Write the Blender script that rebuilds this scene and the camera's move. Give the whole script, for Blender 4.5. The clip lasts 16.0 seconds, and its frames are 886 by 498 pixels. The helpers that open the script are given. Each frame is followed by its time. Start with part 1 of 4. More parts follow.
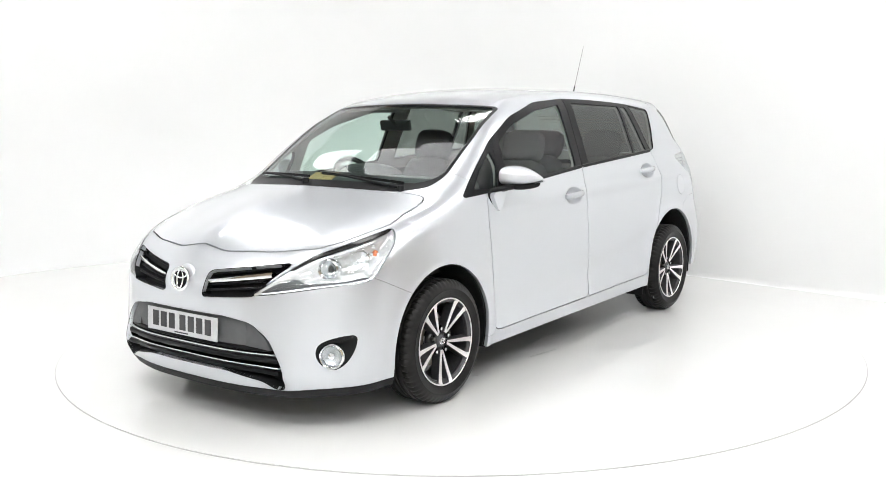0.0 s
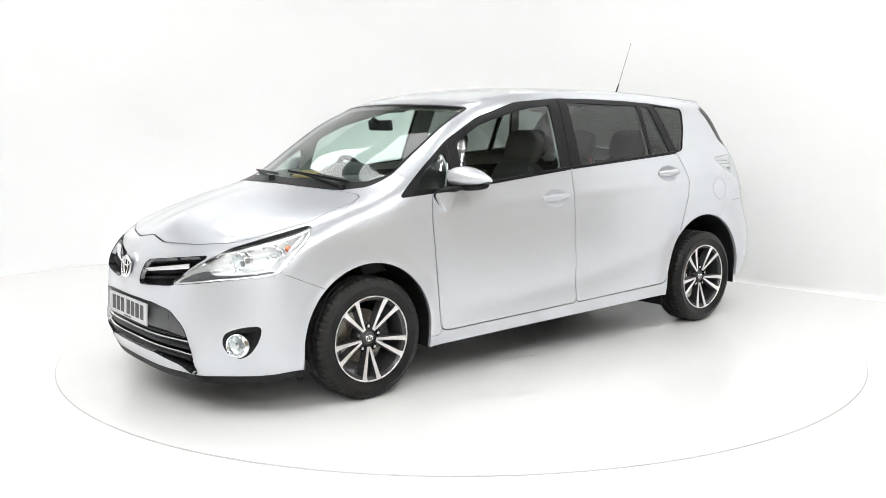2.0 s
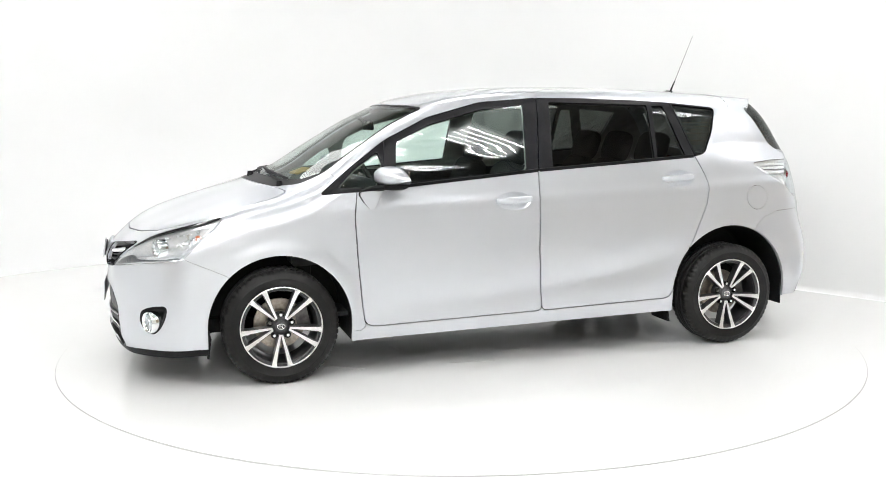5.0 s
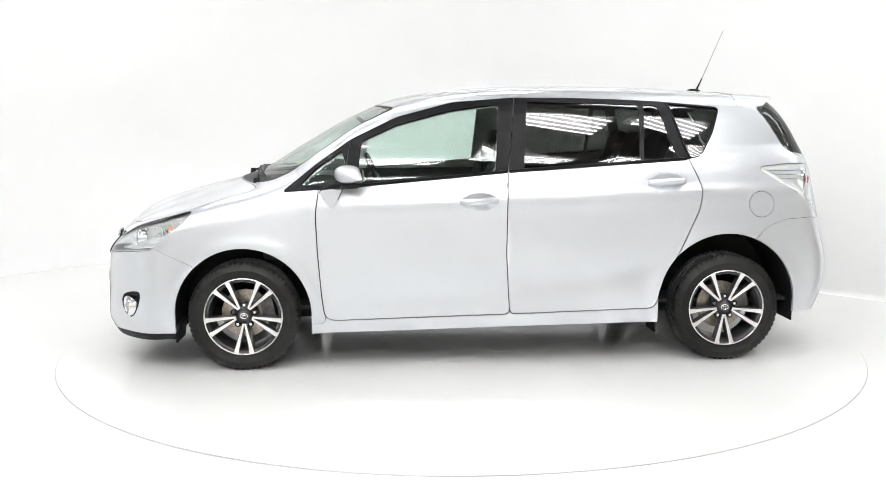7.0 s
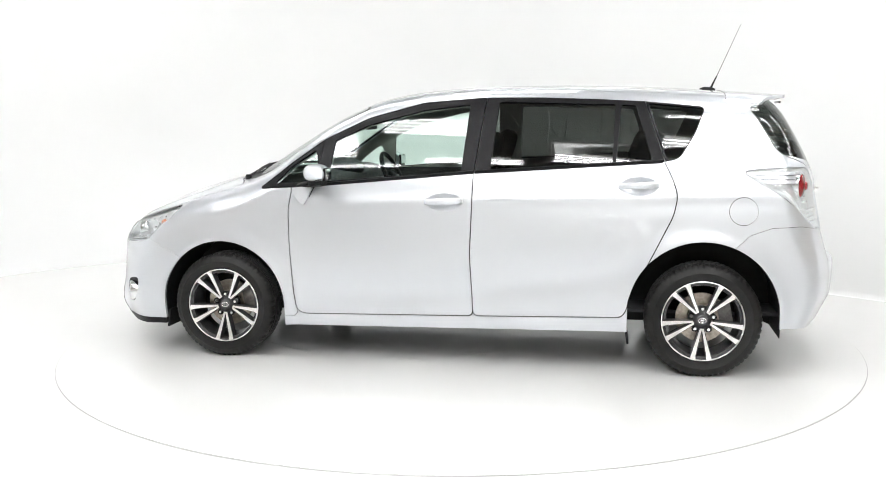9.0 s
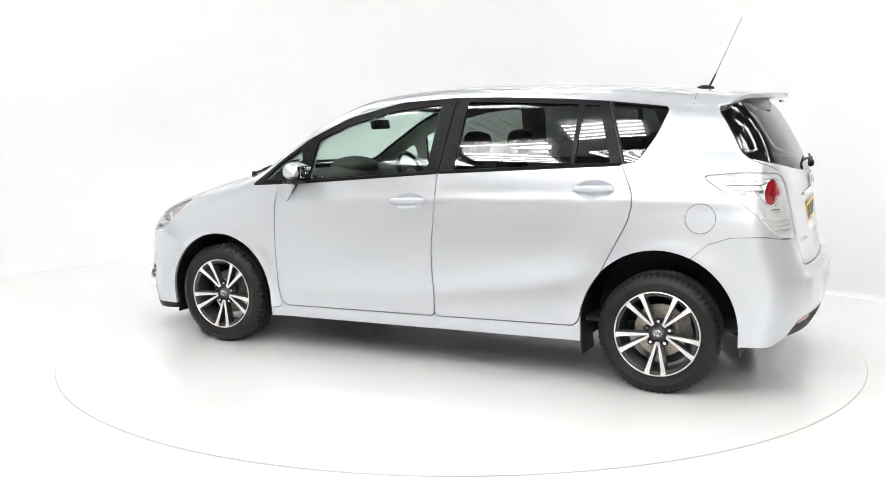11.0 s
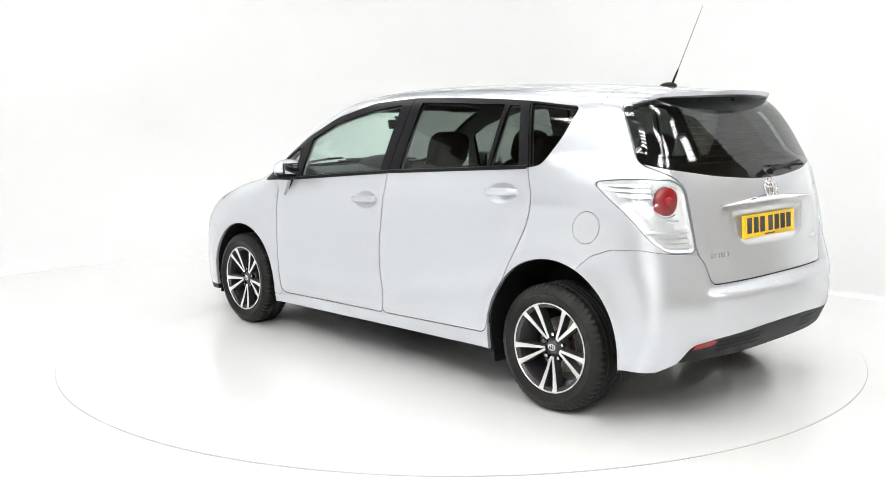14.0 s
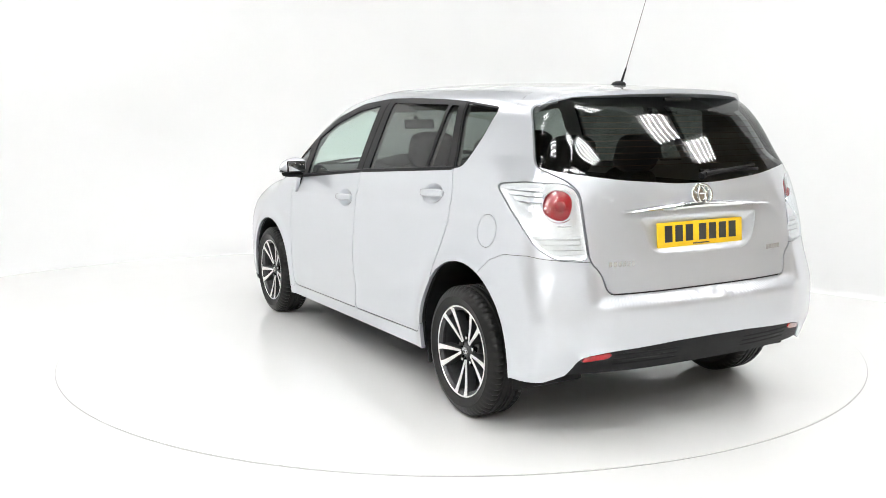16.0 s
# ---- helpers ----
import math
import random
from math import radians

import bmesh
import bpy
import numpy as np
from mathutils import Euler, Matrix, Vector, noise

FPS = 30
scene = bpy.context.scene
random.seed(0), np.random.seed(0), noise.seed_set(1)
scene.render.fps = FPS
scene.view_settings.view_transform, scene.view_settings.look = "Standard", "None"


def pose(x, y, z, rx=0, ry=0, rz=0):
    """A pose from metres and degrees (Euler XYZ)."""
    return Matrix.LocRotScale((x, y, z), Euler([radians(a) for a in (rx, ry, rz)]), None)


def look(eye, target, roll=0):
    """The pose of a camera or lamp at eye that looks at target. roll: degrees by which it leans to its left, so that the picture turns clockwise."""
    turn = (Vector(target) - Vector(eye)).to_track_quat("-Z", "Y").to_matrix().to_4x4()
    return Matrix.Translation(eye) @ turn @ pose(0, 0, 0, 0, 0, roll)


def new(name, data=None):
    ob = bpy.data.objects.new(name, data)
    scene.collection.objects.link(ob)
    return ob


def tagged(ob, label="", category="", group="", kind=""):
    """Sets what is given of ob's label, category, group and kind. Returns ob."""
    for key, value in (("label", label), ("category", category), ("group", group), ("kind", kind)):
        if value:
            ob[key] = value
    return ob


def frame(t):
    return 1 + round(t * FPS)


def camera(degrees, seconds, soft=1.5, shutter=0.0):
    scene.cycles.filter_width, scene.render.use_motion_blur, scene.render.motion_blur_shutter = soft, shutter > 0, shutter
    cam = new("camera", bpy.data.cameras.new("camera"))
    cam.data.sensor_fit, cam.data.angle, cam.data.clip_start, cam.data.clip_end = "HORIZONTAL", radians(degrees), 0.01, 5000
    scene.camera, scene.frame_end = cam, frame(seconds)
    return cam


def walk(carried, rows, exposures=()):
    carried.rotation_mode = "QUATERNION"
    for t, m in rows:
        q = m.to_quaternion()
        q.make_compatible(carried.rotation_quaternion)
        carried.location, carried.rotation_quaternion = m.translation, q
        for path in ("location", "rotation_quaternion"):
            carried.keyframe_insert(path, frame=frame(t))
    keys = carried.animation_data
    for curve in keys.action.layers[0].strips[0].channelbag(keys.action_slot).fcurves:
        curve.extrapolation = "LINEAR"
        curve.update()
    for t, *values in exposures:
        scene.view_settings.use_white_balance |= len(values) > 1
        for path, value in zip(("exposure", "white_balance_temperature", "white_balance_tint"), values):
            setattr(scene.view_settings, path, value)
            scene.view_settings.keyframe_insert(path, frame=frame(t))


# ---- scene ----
# ---- camera: still, before a turntable ----
cam = camera(51.65, 16.0, soft=0.75)
EYE = Vector((0.0, -5.991, 1.424))
PITCH, PAN = radians(-8.22), radians(-0.94)
AIM = EYE + Vector((math.sin(PAN) * math.cos(PITCH), math.cos(PAN) * math.cos(PITCH), math.sin(PITCH)))
VIEW = look(EYE, AIM, -0.41)
walk(cam, [(0.0, VIEW), (16.0, VIEW)])

START, RATE = 233.96, -7.118          # heading of the car in degrees, and its turn in degrees a second
CAR_OFF = (-0.113, -0.030)            # car's middle from the turntable's axis, in the car's own directions


def heading(t):
    return START + RATE * t


# ---- world and light ----
world = bpy.data.worlds.new("world")
scene.world = world
world.use_nodes = True
world.node_tree.nodes["Background"].inputs[0].default_value = (1.0, 1.0, 1.0, 1)
world.node_tree.nodes["Background"].inputs[1].default_value = 0.25
scene.view_settings.exposure = 0.0


# ---- materials ----
def mat(name, color, rough=0.5, metal=0.0, coat=0.0, bump=0.0, scale=30.0, vary=0.0, vscale=4.0, spec=0.5, coat_rough=0.03):
    m = bpy.data.materials.new(name)
    m.use_nodes = True
    nt = m.node_tree
    b = nt.nodes["Principled BSDF"]
    b.inputs["Base Color"].default_value = (*color, 1)
    b.inputs["Roughness"].default_value = rough
    b.inputs["Metallic"].default_value = metal
    b.inputs["Coat Weight"].default_value = coat
    b.inputs["Coat Roughness"].default_value = coat_rough
    b.inputs["Specular IOR Level"].default_value = spec
    tc = nt.nodes.new("ShaderNodeTexCoord")
    if vary:
        n = nt.nodes.new("ShaderNodeTexNoise")
        n.inputs["Scale"].default_value = vscale
        n.inputs["Detail"].default_value = 6
        r = nt.nodes.new("ShaderNodeMapRange")
        r.inputs["From Min"].default_value, r.inputs["From Max"].default_value = 0.3, 0.7
        r.inputs["To Min"].default_value, r.inputs["To Max"].default_value = 1 - vary, 1 + vary
        x = nt.nodes.new("ShaderNodeMix")
        x.data_type, x.blend_type = "RGBA", "MULTIPLY"
        x.inputs[0].default_value = 1.0
        x.inputs[6].default_value = (*color, 1)
        nt.links.new(tc.outputs["Object"], n.inputs["Vector"])
        nt.links.new(n.outputs[0], r.inputs["Value"])
        nt.links.new(r.outputs[0], x.inputs[7])
        nt.links.new(x.outputs[2], b.inputs["Base Color"])
    if bump:
        n = nt.nodes.new("ShaderNodeTexNoise")
        n.inputs["Scale"].default_value = scale
        n.inputs["Detail"].default_value = 4
        u = nt.nodes.new("ShaderNodeBump")
        u.inputs["Strength"].default_value = bump
        u.inputs["Distance"].default_value = 0.002
        nt.links.new(tc.outputs["Object"], n.inputs["Vector"])
        nt.links.new(n.outputs[0], u.inputs["Height"])
        nt.links.new(u.outputs[0], b.inputs["Normal"])
    return m


def glass(name, tint, ior=1.5, rough=0.0):
    m = bpy.data.materials.new(name)
    m.use_nodes = True
    nt = m.node_tree
    nt.nodes.remove(nt.nodes["Principled BSDF"])
    t = nt.nodes.new("ShaderNodeBsdfTransparent")
    t.inputs[0].default_value = (*tint, 1)
    g = nt.nodes.new("ShaderNodeBsdfGlossy")
    g.inputs["Roughness"].default_value = rough
    f = nt.nodes.new("ShaderNodeLayerWeight")
    f.inputs[0].default_value = 0.5
    p = nt.nodes.new("ShaderNodeMath")
    p.operation = "POWER"
    p.inputs[1].default_value = 5.0
    q = nt.nodes.new("ShaderNodeMath")
    q.operation = "MULTIPLY_ADD"
    f0 = ((ior - 1) / (ior + 1)) ** 2 * 1.5
    q.inputs[1].default_value, q.inputs[2].default_value = 1 - f0, f0
    x = nt.nodes.new("ShaderNodeMixShader")
    nt.links.new(f.outputs["Facing"], p.inputs[0])
    nt.links.new(p.outputs[0], q.inputs[0])
    nt.links.new(q.outputs[0], x.inputs[0])
    nt.links.new(t.outputs[0], x.inputs[1])
    nt.links.new(g.outputs[0], x.inputs[2])
    nt.links.new(x.outputs[0], nt.nodes["Material Output"].inputs[0])
    return m


def glow(name, color, power):
    m = bpy.data.materials.new(name)
    m.use_nodes = True
    b = m.node_tree.nodes["Principled BSDF"]
    b.inputs["Base Color"].default_value = (*color, 1)
    b.inputs["Emission Color"].default_value = (*color, 1)
    b.inputs["Emission Strength"].default_value = power
    return m


PAINT = mat("silver_paint", (0.605, 0.628, 0.664), 0.29, 0.47, 1.0, vary=0.02, vscale=900)
BLACK = mat("satin_black_trim", (0.010, 0.010, 0.011), 0.36, spec=0.12, vary=0.15, vscale=60)
GLOSSBLACK = mat("gloss_black", (0.012, 0.012, 0.013), 0.12, vary=0.1, vscale=50)
PLASTIC = mat("grained_dark_plastic", (0.010, 0.0103, 0.011), 0.5, spec=0.18, bump=0.3, scale=400, vary=0.15, vscale=20)
GREYPL = mat("dark_grey_plastic", (0.075, 0.078, 0.082), 0.45, bump=0.2, scale=500, vary=0.1, vscale=20)
LINER = mat("charcoal_door_lining", (0.03, 0.031, 0.033), 0.8, bump=0.4, scale=300, vary=0.2, vscale=30)
HEADLINING = mat("pale_grey_headlining", (0.42, 0.42, 0.40), 0.9, bump=0.4, scale=500, vary=0.08, vscale=12)
DASH = mat("grey_dash_skin", (0.045, 0.048, 0.05), 0.6, bump=0.3, scale=400, vary=0.1, vscale=30)
CLOTH = mat("charcoal_seat_cloth", (0.028, 0.029, 0.032), 0.95, bump=0.6, scale=700, vary=0.3, vscale=90)
RUBBER = mat("tyre_rubber", (0.0095, 0.0094, 0.009), 0.46, spec=0.26, bump=0.3, scale=200, vary=0.25, vscale=18)
CHROME = mat("chrome", (0.86, 0.87, 0.88), 0.07, 1.0, vary=0.03, vscale=40)
MACHINED = mat("machined_alloy", (0.82, 0.81, 0.80), 0.34, 0.6, vary=0.06, vscale=120)
ANTHRACITE = mat("anthracite_alloy", (0.055, 0.055, 0.058), 0.35, 0.5, 0.4, vary=0.15, vscale=60)
DISC = mat("worn_brake_disc", (0.40, 0.36, 0.31), 0.38, 1.0, vary=0.25, vscale=50)
STEEL = mat("dark_steel", (0.16, 0.155, 0.15), 0.5, 0.8, vary=0.3, vscale=40)
RED = mat("red_lamp_lens", (0.28, 0.004, 0.008), 0.08, 0.0, 0.5, vary=0.15, vscale=60)
AMBER = mat("amber_bulb", (0.55, 0.17, 0.08), 0.2, vary=0.1, vscale=60)
REFLECTOR = mat("silvered_reflector", (0.88, 0.885, 0.89), 0.14, 0.6, bump=0.35, scale=70, vary=0.1, vscale=60)
LAMPSILVER = mat("bright_lamp_shell", (0.94, 0.945, 0.95), 0.22, 0.42, bump=0.1, scale=60, vary=0.05, vscale=50)
PLATE_W = mat("white_plate", (0.50, 0.51, 0.52), 0.4, vary=0.05, vscale=30)
PLATE_Y = mat("yellow_plate", (0.78, 0.50, 0.015), 0.4, vary=0.05, vscale=30)
INK = mat("plate_ink", (0.03, 0.03, 0.032), 0.45, vary=0.1, vscale=60)
GLASS_CLEAR = glass("clear_green_glass", (0.79, 0.895, 0.85))
GLASS_DARK = glass("privacy_glass", (0.21, 0.225, 0.215))
GLASS_LAMP = glass("clear_lamp_lens", (0.93, 0.95, 0.96), 1.45)
FLOORM = mat("white_gloss_floor", (0.785, 0.788, 0.78), 0.14, vary=0.012, vscale=1.3, spec=0.35)
WALLM = mat("white_wall_paint", (0.80, 0.805, 0.805), 0.85, bump=0.1, scale=60, vary=0.01, vscale=0.8)
SCUFFM = mat("grey_scuff", (0.5, 0.5, 0.49), 0.6, vary=0.3, vscale=60)
LINEM = mat("joint_shadow", (0.33, 0.33, 0.33), 0.8, vary=0.1, vscale=9)
ROOFM = mat("grey_roof_sheet", (0.34, 0.335, 0.32), 0.6, 0.2, bump=0.2, scale=20, vary=0.1, vscale=2)
BACKM = mat("pale_bounce_wall", (0.64, 0.62, 0.58), 0.9, bump=0.3, scale=30, vary=0.15, vscale=1.5)
BRICKM = mat("dim_warehouse_wall", (0.36, 0.29, 0.21), 0.9, bump=0.3, scale=30, vary=0.3, vscale=1.5)
TUBE = glow("lit_tube", (1.0, 1.0, 1.0), 32.5)
DIFFUSER = glow("lit_diffuser", (1.0, 1.0, 1.0), 4.5)
HOUSING = mat("white_lamp_housing", (0.7, 0.7, 0.7), 0.5, vary=0.04, vscale=10)


# ---- mesh helpers ----
def mesh_ob(name, V, F, material, parent=None, label="", smooth=True):
    me = bpy.data.meshes.new(name)
    me.from_pydata([tuple(map(float, p)) for p in V], [], [tuple(int(i) for i in f) for f in F])
    if smooth:
        me.polygons.foreach_set("use_smooth", [True] * len(me.polygons))
    me.materials.append(material)
    ob = new(name, me)
    ob.parent = parent
    if label:
        tagged(ob, label)
    return ob


def part(name, bm, material, parent=None, label="", smooth=True, bevel=0.0):
    if bevel:
        edges = [e for e in bm.edges if len(e.link_faces) == 2 and e.calc_face_angle(0) > 0.5]
        bmesh.ops.bevel(bm, geom=edges, offset=bevel, segments=2, affect="EDGES", profile=0.6)
    bmesh.ops.recalc_face_normals(bm, faces=bm.faces)
    for f in bm.faces:
        f.smooth = smooth
    if smooth:
        for e in bm.edges:
            if len(e.link_faces) == 2 and e.calc_face_angle(0) > 0.9:
                e.smooth = False
    me = bpy.data.meshes.new(name)
    bm.to_mesh(me)
    bm.free()
    me.materials.append(material)
    ob = new(name, me)
    ob.parent = parent
    if label:
        tagged(ob, label)
    return ob


def box(size, at=(0, 0, 0), rot=(0, 0, 0), bm=None):
    bm = bm or bmesh.new()
    m = pose(*at, *rot) @ Matrix.Diagonal((*size, 1))
    bmesh.ops.create_cube(bm, size=1, matrix=m)
    return bm


def rod(a, b, r1, r2=None, seg=12, bm=None):
    bm = bm or bmesh.new()
    a, b = Vector(a), Vector(b)
    m = Matrix.Translation((a + b) / 2) @ (b - a).to_track_quat("Z", "Y").to_matrix().to_4x4()
    bmesh.ops.create_cone(bm, cap_ends=True, segments=seg, radius1=r1, radius2=r1 if r2 is None else r2, depth=(b - a).length, matrix=m)
    return bm


def lathe(profile, seg, axis="y", bm=None):
    """Turns (radius, along) pairs round an axis."""
    bm = bm or bmesh.new()
    rings = []
    for r, h in profile:
        ring = []
        for i in range(seg):
            a = 2 * math.pi * i / seg
            c, s = r * math.cos(a), r * math.sin(a)
            ring.append(bm.verts.new({"y": (c, h, s), "x": (h, c, s), "z": (c, s, h)}[axis]))
        rings.append(ring)
    for p, q in zip(rings, rings[1:]):
        for i in range(seg):
            j = (i + 1) % seg
            bm.faces.new((p[i], p[j], q[j], q[i]))
    return bm


def ball(radii, at=(0, 0, 0), rot=(0, 0, 0), u=24, v=14, bm=None):
    bm = bm or bmesh.new()
    bmesh.ops.create_uvsphere(bm, u_segments=u, v_segments=v, radius=1, matrix=pose(*at, *rot) @ Matrix.Diagonal((*radii, 1)))
    return bm


def prism(outline, y0, y1, bm=None):
    """An outline in x and z, given thickness from y0 to y1."""
    bm = bm or bmesh.new()
    a = [bm.verts.new((x, y0, z)) for x, z in outline]
    b = [bm.verts.new((x, y1, z)) for x, z in outline]
    bm.faces.new(a)
    bm.faces.new(list(reversed(b)))
    for i in range(len(a)):
        j = (i + 1) % len(a)
        bm.faces.new((a[j], a[i], b[i], b[j]))
    return bm


# ---- the studio ----
def studio():
    bm = bmesh.new()
    bmesh.ops.create_grid(bm, x_segments=8, y_segments=8, size=14)
    bmesh.ops.translate(bm, verts=bm.verts, vec=(0, 0, -0.004))
    tagged(part("floor", bm, FLOORM), "glossy white painted studio floor", "floor", kind="structure")
    # white screen walls, coved at the foot, round three sides
    wall_run("wall_screen", [(-9.0, -6.0), (-6.6, 0.5), (-4.9, 3.6), (-2.4, 5.0), (-0.2, 4.5), (1.55, 2.72), (3.5, 0.77), (4.1, 0.17), (4.7, -0.43)], 1.4, 4.6)
    # plain warehouse behind the camera; wall_back is made pale to bounce light
    tagged(part("wall_back", box((19, 0.2, 7.4), (0, -12.6, 3.7)), BACKM), "warehouse wall across the studio, made pale to bounce light", "wall", kind="structure")
    for nm, size, at in (("wall_left", (0.2, 22, 7.4), (-9.6, -1.6, 3.7)), ("wall_right", (0.2, 22, 7.4), (9.6, -1.6, 3.7)),
                         ("wall_rear", (19, 0.2, 7.4), (0, 9.4, 3.7))):
        tagged(part(nm, box(size, at), BRICKM), "dim brown warehouse wall behind the studio screens", "wall", kind="structure")
    bm = bmesh.new()
    n = 80
    for i in range(n):      # corrugated roof sheet
        x0 = -9.6 + 19.2 * i / n
        box((19.2 / n * 0.5, 22.2, 0.05), (x0 + 0.12, -1.6, 7.42), bm=bm)
    box((19.4, 22.2, 0.1), (0, -1.6, 7.5), bm=bm)
    tagged(part("ceiling", bm, ROOFM, smooth=False), "grey corrugated metal warehouse roof", "ceiling", kind="structure")


def wall_run(name, pts, cove, height):
    """A standing screen along a polyline, its foot rounded into the floor by a radius."""
    fine = []
    for k in range(len(pts) - 1):
        a = pts[max(k - 1, 0)], pts[k], pts[k + 1], pts[min(k + 2, len(pts) - 1)]
        for i in range(10):
            t = i / 10
            fine.append([0.5 * (2 * a[1][c] + (a[2][c] - a[0][c]) * t + (2 * a[0][c] - 5 * a[1][c] + 4 * a[2][c] - a[3][c]) * t * t
                                + (3 * a[1][c] - a[0][c] - 3 * a[2][c] + a[3][c]) * t ** 3) for c in (0, 1)])
    fine.append(list(pts[-1]))
    bm = bmesh.new()
    rows = []
    for i, p in enumerate(fine):
        q, r = fine[max(i - 1, 0)], fine[min(i + 1, len(fine) - 1)]
        d = Vector((r[0] - q[0], r[1] - q[1])).normalized()
        nrm = Vector((d.y, -d.x))
        c = cove * min(1, max(0.03, (0.6 - p[0]) / 1.6))     # the cove runs out towards the side wall
        prof = [(c - c * math.sin(q), c * (1 - math.cos(q)) - 0.0042) for q in [math.pi / 2 * k / 10 for k in range(11)]] + [(0, height)]
        row = [bm.verts.new((p[0] + nrm.x * o, p[1] + nrm.y * o, z)) for o, z in prof]
        row += [bm.verts.new((p[0] - nrm.x * 0.1, p[1] - nrm.y * 0.1, z)) for z in (height, -0.004)]
        rows.append(row)
    for p, q in zip(rows, rows[1:]):
        for j in range(len(p) - 1):
            bm.faces.new((p[j], q[j], q[j + 1], p[j + 1]))
    for row in (rows[0], rows[-1]):
        bm.faces.new(row)
    return tagged(part(name, bm, WALLM), "smooth white painted studio screen wall", "wall", kind="structure")


def tube_bank(x, y, z, rz, tilt=0.0, n=4, length=1.5):
    e = tagged(new("lamp_bank"), "hanging bank of lit fluorescent tubes", "lamp", group="tube lamps of the studio")
    e.matrix_basis = pose(x, y, z, tilt, 0, rz)
    part("housing", box((length + 0.1, n * 0.11 + 0.08, 0.06), (0, 0, 0.09)), HOUSING, e, bevel=0.01)
    for s in (-1, 1):
        part("hanger", rod((s * length * 0.4, 0, 0.1), (s * length * 0.4, 0, 7.40 - z), 0.008, seg=6), STEEL, e, "thin steel hanger rod")
    for i in range(n):
        o = (i - (n - 1) / 2) * 0.11
        part("tube", rod((-length / 2, o, 0), (length / 2, o, 0), 0.017, seg=10), TUBE, e, "lit white fluorescent tube")
        for s in (-1, 1):
            part("tube_holder", box((0.03, 0.05, 0.08), (s * (length / 2 + 0.02), o, 0.03)), HOUSING, e)
    return e


studio()
# rows -10.2 and -8.4, and x -5.2, are fill added for the flanks
for by, places in ((-10.2, (-1.7, 0.0, 1.7)), (-8.4, (-3.0, -1.5, 0.0, 1.5, 3.0)), (-5.45, (-3.5, -1.8, -0.1, 1.5, 3.2)), (-4.1, (-5.2, -3.6, -1.9, 1.7, 3.3)),
                   (-1.75, (-3.9, -2.1, 2.2, 5.0, 6.6))):
    for bx in places:
        tube_bank(bx, by, 4.9, -18, n=5, length=1.25)
for bx in (-3.6, 0.2, 3.2):
    tube_bank(bx, 1.9 if bx < 3 else 0.2, 5.2, 0, n=5, length=1.4)


def panel_lamp(x, y, rz):
    e = tagged(new("panel_lamp"), "hanging white diffuser panel lamp, lit", "lamp", group="panel lamps of the studio")
    e.matrix_basis = pose(x, y, 4.75, 0, 0, rz)
    part("frame", box((2.5, 0.82, 0.07), (0, 0, 0.04)), HOUSING, e, bevel=0.01)
    part("diffuser", box((2.4, 0.72, 0.012), (0, 0, 0.0)), DIFFUSER, e, "lit white diffuser")
    for s in (-1, 1):
        part("hanger", rod((s * 0.9, 0, 0.07), (s * 0.9, 0, 7.40 - 4.75), 0.008, seg=6), STEEL, e, "thin steel hanger rod")


panel_lamp(-1.1, 0.35, -45)
panel_lamp(-3.1, 2.7, -55)

# turntable: a flush round plate with a thin open joint round it
table = tagged(new("turntable"), "flush white round turntable with a thin joint", "turntable")
part("plate", lathe([(0.0001, 0.0), (2.0, 0.0), (2.490, 0.0), (2.490, -0.003)], 128, "z"), FLOORM, table)
part("joint", lathe([(2.488, -0.0035), (2.4938, -0.0035)], 128, "z"), LINEM, table, "thin dark joint")
for k in range(5):
    a = random.uniform(0, 6.28)
    x, y, ln = random.uniform(-1.0, 1.0), random.uniform(-0.7, 0.9), random.uniform(0.10, 0.45)
    m = part("scuff_mark", box((ln, 0.003, 0.0012)), SCUFFM, table, "thin grey scuff mark")
    m.matrix_basis = pose(x, y, 0.0012, 0, 0, math.degrees(a))
# ---- the car's body as one smooth surface ----
def spline(xs, ys):
    """A smooth curve through few points (monotone cubic)."""
    xs, ys = np.array(xs, float), np.array(ys, float)
    h, d = np.diff(xs), np.diff(ys) / np.diff(xs)
    m = np.zeros(len(xs))
    m[0], m[-1] = d[0], d[-1]
    for i in range(1, len(xs) - 1):
        if d[i - 1] * d[i] > 0:
            w1, w2 = 2 * h[i] + h[i - 1], h[i] + 2 * h[i - 1]
            m[i] = (w1 + w2) / (w1 / d[i - 1] + w2 / d[i])

    def curve(x):
        x = np.asarray(x, float)
        q = np.clip(x, xs[0], xs[-1])
        i = np.clip(np.searchsorted(xs, q) - 1, 0, len(xs) - 2)
        t = (q - xs[i]) / h[i]
        y = (ys[i] * (1 + 2 * t) * (1 - t) ** 2 + h[i] * m[i] * t * (1 - t) ** 2 + ys[i + 1] * t * t * (3 - 2 * t) + h[i] * m[i + 1] * t * t * (t - 1))
        return y + np.where(x < xs[0], (x - xs[0]) * m[0], 0) + np.where(x > xs[-1], (x - xs[-1]) * m[-1], 0)
    return curve


